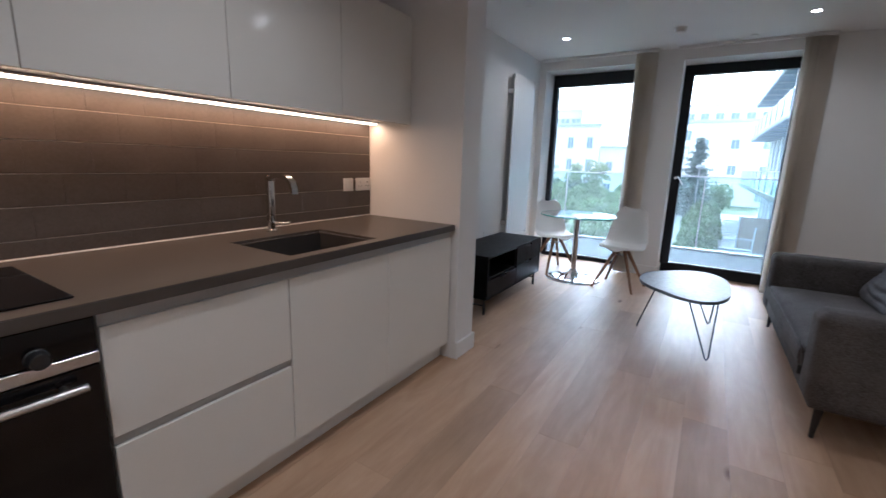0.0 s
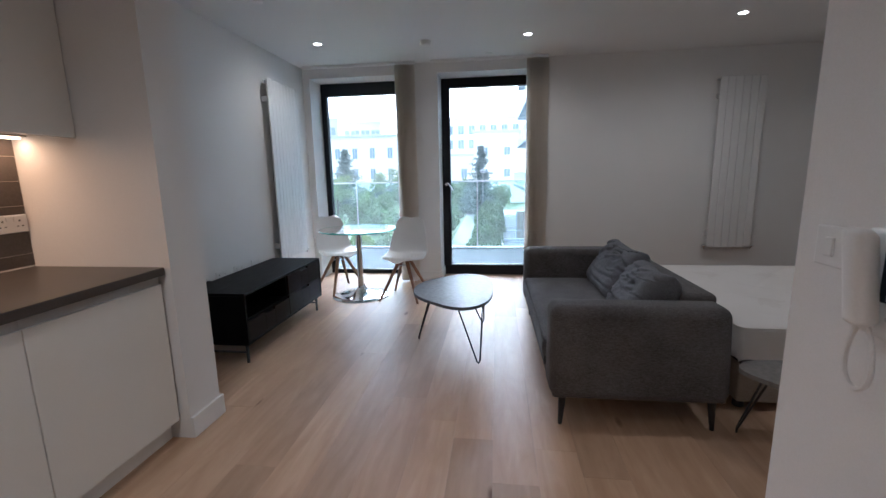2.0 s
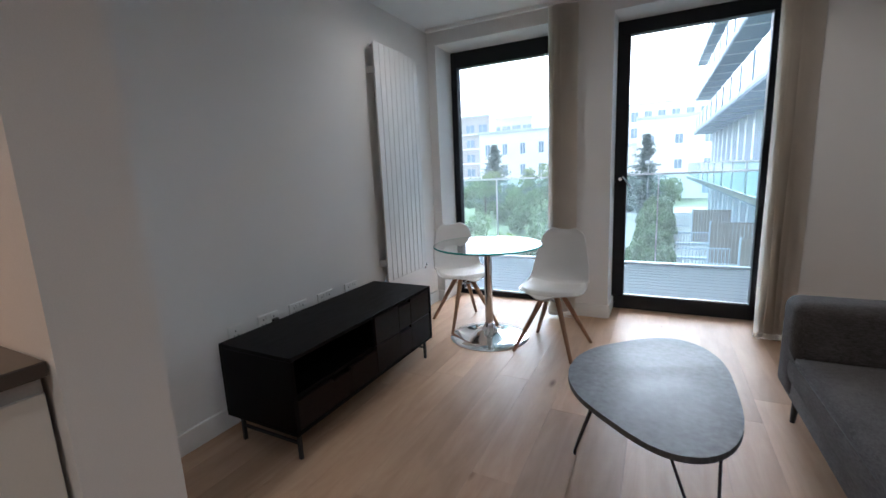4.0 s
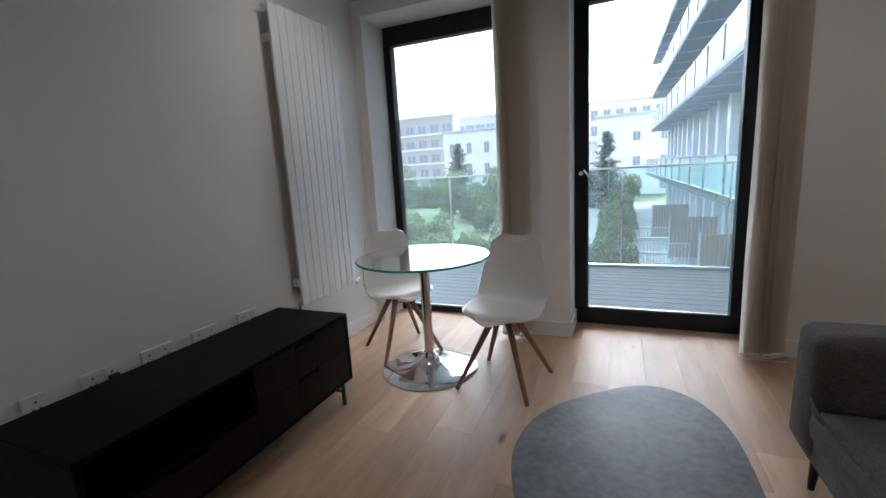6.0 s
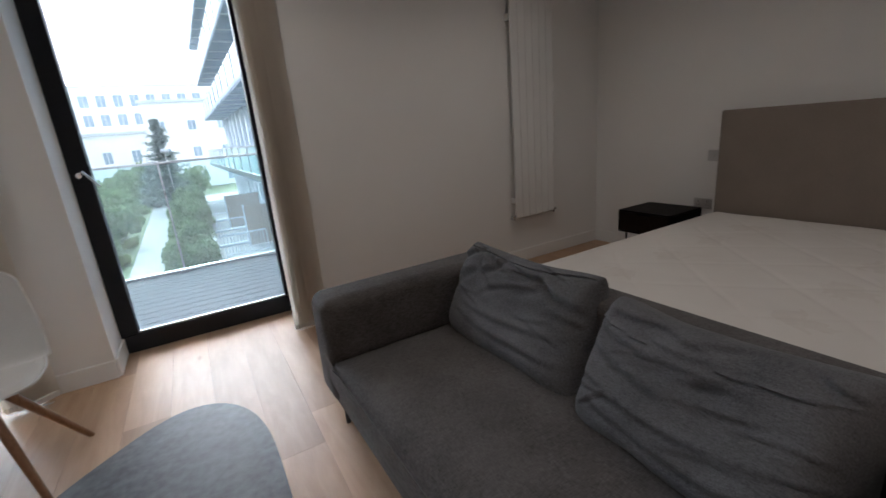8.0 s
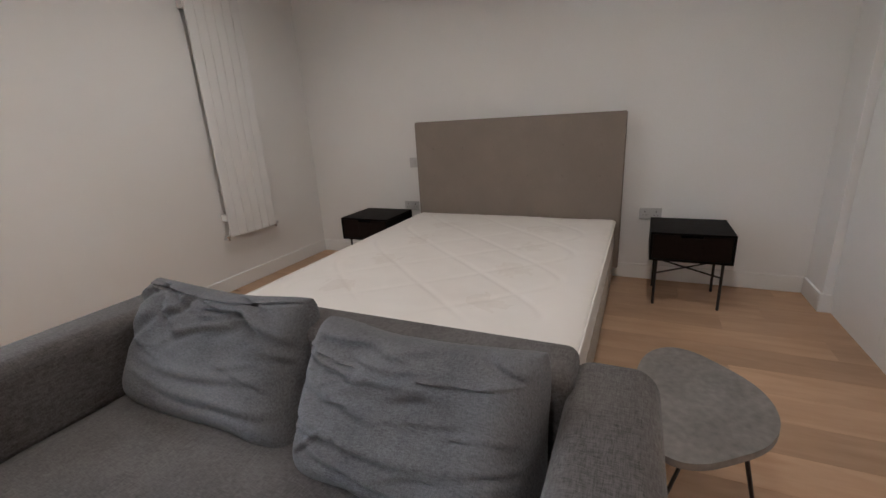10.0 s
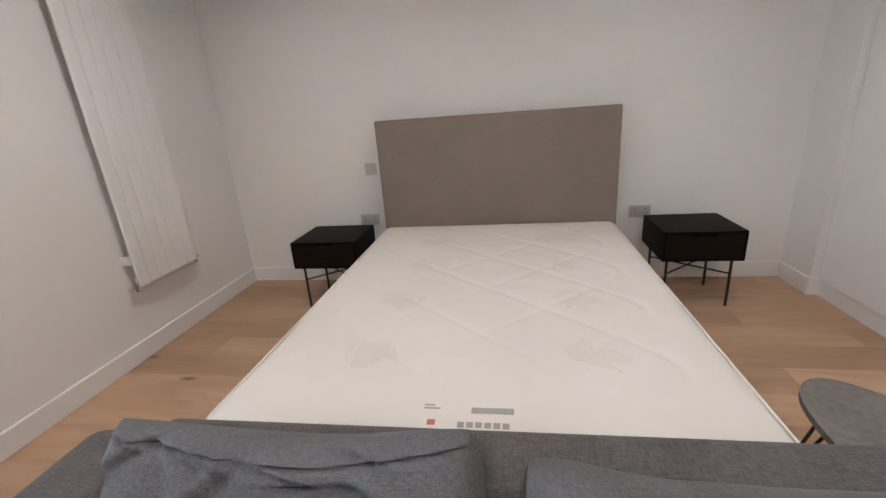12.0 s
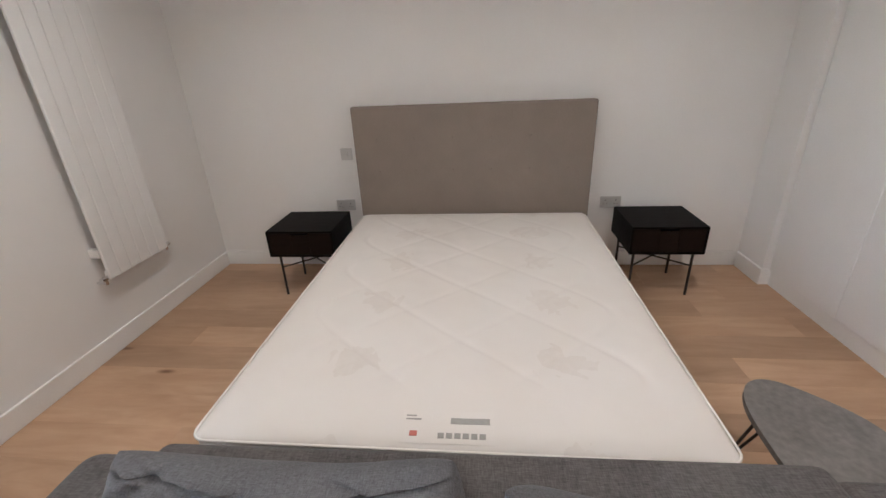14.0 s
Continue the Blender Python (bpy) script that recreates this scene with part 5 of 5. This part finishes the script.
# beds left of the path
for k in range(8):
    plant(k % 4, -3.0 - 0.1 * k + bed_rng.uniform(-0.5, 0.2), 17.5 + 3.1 * k, 1.3, 1.9, bed_rng.uniform(1.3, 1.9), 40 * k)
# planting across the end of the garden
for k in range(15):
    plant(k % 4, -28 + 2.15 * k, 50 + bed_rng.uniform(-2, 2), 1.7, 1.6, bed_rng.uniform(1.6, 2.7), 70 * k)
# broad beds before the window, round an open lawn
for k in range(30):
    x, y = bed_rng.uniform(-19, -4.2), bed_rng.uniform(12.5, 40)
    if -14 < x < -7 and 22 < y < 33:
        y -= 11
    plant(k % 5 if k % 3 else k % 4, x, y, bed_rng.uniform(1.2, 2.2), bed_rng.uniform(1.1, 1.9), bed_rng.uniform(0.9, 2.0), 33 * k)
for k, (x, y, h, r) in enumerate(((0.75, 38, 7.3, 2.7), (-14.3, 41, 7.5, 3.2), (-23, 44, 5.6, 2.4), (-11.2, 44, 4.6, 2.1), (-0.6, 43, 3.6, 1.9))):
    conifer(x, y, h, r, 60 + k)


def broadleaf(x, y, h, r, seed):
    rnd = random.Random(seed)
    t = thing("broadleaf_tree", "slender young broadleaf tree with a thin crown", "tree", pose(x, y, GZ), "young garden trees")
    part("trunk", rod((0, 0, 0), (0.1, 0, h * 0.62), 0.09, 0.035, 9), BARK, t)
    bm = bmesh.new()
    for k in range(13):
        a, z0 = rnd.uniform(0, 6.28), h * rnd.uniform(0.3, 0.6)
        tip = Vector((math.cos(a) * r * rnd.uniform(0.5, 0.95), math.sin(a) * r * rnd.uniform(0.5, 0.95), z0 + h * rnd.uniform(0.12, 0.38)))
        part("limb", tube([(0.05, 0, z0), tip * 0.5 + Vector((0, 0, z0 * 0.5)), tip], 0.02, 5), BARK, t)
        leaf_crowd(bm, tip, (0.62, 0.62, 0.45), 90, 0.11, rnd)
        leaf_crowd(bm, tip * 0.7 + Vector((0, 0, z0 * 0.3)), (0.5, 0.5, 0.35), 50, 0.11, rnd)
    part("crown", bm, LEAF, t)


for k, (x, y, h, r) in enumerate(((-19.5, 36, 6.2, 2.3), (-8.6, 37, 5.6, 2.0), (-26, 39, 6.4, 2.6), (-12.8, 34, 5.0, 1.8))):
    broadleaf(x, y, h, r, 90 + k)
lamp_post = thing("street_lamp", "slim grey garden lamp post with a round head", "street lamp", pose(1.0, 37.0, GZ))
part("pole", rod((0, 0, 0), (0, 0, 4.6), 0.05, 0.035, 10), STEEL, lamp_post)
smooth(part("head", lathe([(0.05, 4.6), (0.24, 4.66), (0.30, 4.8), (0.24, 4.95), (0.05, 5.0)], 20), STEEL, lamp_post))


def block(name, label, x0, x1, y0, y1, storeys, bays, material, rise=3.1, band=True, win=(0.5, 0.6)):
    t = thing(name, label, "building")
    h = storeys * rise + 0.8
    part("wall", box(x0, x1, y0, y1, GZ, GZ + h), material, t)
    part("roof", box(x0 - 0.2, x1 + 0.2, y0 - 0.2, y1 + 0.2, GZ + h, GZ + h + 0.35), FACADE_G, t)
    bay = (x1 - x0) / bays
    for s in range(storeys):
        zb = GZ + 0.7 + s * rise
        if band:
            part("floor_band", box(x0 - 0.1, x1 + 0.1, y0 - 0.25, y0 + 0.01, zb - 0.55, zb - 0.2), RENDER_W, t)
        for b in range(bays):
            cx = x0 + bay * (b + 0.5)
            w = bay * win[0] / 2
            n = part("window", box(cx - w, cx + w, y0 - 0.06, y0 + 0.01, zb, zb + rise * win[1]), FARWIN, t)
            part("frame", box(cx - 0.05, cx + 0.05, y0 - 0.09, y0 - 0.06, zb, zb + rise * win[1]), FACADE_G, n)
    return t


block("apartment_building", "far grey-brown apartment block with white floor bands", -78, -31, 84, 88, 5, 16, FACADE_B, 3.1, True, (0.62, 0.5))
block("apartment_building", "far pale apartment block with a set-back top storey", -45, -25, 96, 100, 5, 8, FACADE_G, 3.2, True, (0.8, 0.5))
block("white_building", "three-storey white rendered building behind the garden", -24.5, -13, 62, 74, 3, 4, RENDER_W, 3.25, False, (0.26, 0.5))
block("white_building", "low white rendered building behind the garden", -12.9, -1.3, 62.5, 74, 2, 4, RENDER_W, 3.25, False, (0.3, 0.42))
block("white_building", "three-storey white rendered building with few windows", -1.2, 9, 62, 74, 3, 3, RENDER_W, 3.3, False, (0.26, 0.36))
block("office_building", "far white building with a grid of windows", -14, 22, 92, 106, 5, 15, RENDER_W, 3.1, False, (0.55, 0.62))


# ---- the neighbouring wing with its balconies ----
def wing():
    t = thing("apartment_wing", "pale apartment wing with stacked glass-fronted balconies", "building", pose(4.98, 11.0, 0, 0, 0, 0.7))
    part("wall", box(1.9, 8.0, -9.0, 36, GZ, 16.0), RENDER_S, t)
    part("roof", box(1.7, 8.2, -9.2, 36.2, 16.0, 16.3), FACADE_G, t)
    length, n = 33.0, 12
    step = length / n
    for z, y0, front in ((0.15, -3.0, -0.35), (4.2, 0.0, 0.0), (7.25, 0.0, 0.0), (10.3, 0.0, 0.0)):
        low = z < 1
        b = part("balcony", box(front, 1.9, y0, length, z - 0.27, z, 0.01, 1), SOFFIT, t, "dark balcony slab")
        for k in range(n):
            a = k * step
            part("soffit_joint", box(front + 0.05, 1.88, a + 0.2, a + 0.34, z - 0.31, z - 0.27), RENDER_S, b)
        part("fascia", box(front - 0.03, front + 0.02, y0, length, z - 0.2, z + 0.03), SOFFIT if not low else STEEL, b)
        span = length - y0
        for k in range(n):
            a = y0 + k * span / n
            g = part("balustrade_panel", box(front + 0.03, front + 0.05, a + 0.07, a + span / n - 0.07, z + 0.03, z + 1.12), TEALGLASS if low else FROSTED, b, "pale teal glass balustrade panel" if low else "white frosted balustrade panel")
            part("balustrade_post", box(front - 0.02, front + 0.06, a - 0.035, a + 0.035, z, z + 1.14), STEEL if low else SOFFIT, b)
        part("handrail", box(front, front + 0.07, y0, length, z + 1.12, z + 1.17), STEEL, b)
        e = part("balustrade_panel", box(front + 0.06, 1.85, y0 + 0.01, y0 + 0.03, z + 0.03, z + 1.12), TEALGLASS if low else FROSTED, b)
    for z in (GZ + 0.1, 0.15, 4.2, 7.25, 10.3):
        for k in range(17):
            a = -7.4 + k * 2.4
            w = part("window", box(1.84, 1.92, a, a + 1.45, z + 0.05, z + 2.3), FARWIN, t)
            part("frame", box(1.80, 1.86, a + 0.68, a + 0.76, z + 0.05, z + 2.3), FACADE_G, w)
    for k in range(17):
        a = -5.85 + k * 2.4
        part("pier", box(1.50, 1.92, a, a + 0.55, GZ, 3.92), FROSTED, t)


wing()


def board_fence(x, y, length, height, turn, label):
    t = thing("board_fence", label, "fence", pose(x, y, GZ + 0.06, 0, 0, turn))
    n = int(length / 0.14)
    for k in range(n):
        part("slat", box(k * 0.14, k * 0.14 + 0.125, -0.02, 0.02, 0.05, height, 0.003, 1), FENCEWOOD, t)
    for k in (0, n):
        part("post", box(k * 0.14 - 0.05, k * 0.14 + 0.03, 0.02, 0.10, 0, height + 0.05), FACADE_G, t)


def terrace_railing(x, y, length):
    t = thing("terrace_railing", "low grey metal terrace railing with upright bars", "railing", pose(x, y, GZ + 0.06), "terrace railings")
    for z in (0.10, 0.98):
        part("rail", box(0, length, -0.02, 0.02, z, z + 0.04), FACADE_G, t)
    n = int(length / 0.13)
    for k in range(n + 1):
        a = length * k / n
        part("bar", box(a - 0.012, a + 0.012, -0.012, 0.012, 0.0 if k in (0, n) else 0.10, 1.0), FACADE_G, t)


for x, y in ((2.95, 16.8), (2.95, 21.5), (2.95, 31.0)):
    terrace_railing(x, y, 1.7)
for y in (15.0, 19.3, 23.6, 27.9):
    solid("terrace_step", box(2.76, 7.1, y, y + 0.3, GZ + 0.06, GZ + 0.16, 0.01, 1), FACADE_G, "grey paving band across the terrace", "paving", "structure")
board_fence(4.55, 13.5, 1.9, 1.9, 0, "brown vertical board screen on the terrace")
board_fence(4.1, 18.5, 1.9, 1.9, 0, "brown vertical board screen on the terrace")
board_fence(3.75, 24.5, 1.9, 1.9, 0, "brown vertical board screen on the terrace")


# ---- floor boards, running from the hall to the windows ----
rng = random.Random(4)
pw, gap = 0.2, 0.0006
cols = int((EAST + 0.06) / pw) + 1
for c in range(cols):
    x0 = max(0.0, c * pw - 0.06)
    x1 = min((c + 1) * pw - 0.06, EAST)
    if x1 - x0 < 0.03:
        continue
    y = SOUTH - rng.uniform(0, 1.6)
    end = FAR - 0.03
    while y < end:
        length = rng.choice((1.6, 1.9, 2.2, 2.2))
        a, b = max(y, SOUTH), min(y + length, end)
        y += length
        if b - a < 0.05 or (x0 >= 3.2 and b < -4.72):
            continue
        if x0 >= 3.2:
            a = max(a, -4.72)
        me = bpy.data.meshes.new("plank")
        e, g = 0.0006, gap / 2
        v = [(x0 + g, a + g, -0.006), (x1 - g, a + g, -0.006), (x1 - g, b - g, -0.006), (x0 + g, b - g, -0.006),
             (x0 + g, a + g, -e), (x1 - g, a + g, -e), (x1 - g, b - g, -e), (x0 + g, b - g, -e),
             (x0 + g + e, a + g + e, 0), (x1 - g - e, a + g + e, 0), (x1 - g - e, b - g - e, 0), (x0 + g + e, b - g - e, 0)]
        f = [(8, 9, 10, 11)] + [(s + k, s + (k + 1) % 4, s + 4 + (k + 1) % 4, s + 4 + k) for s in (0, 4) for k in range(4)]
        me.from_pydata(v, [], f)
        me.materials.append(OAK)
        ob = new("plank", me)
        ob.parent = floor
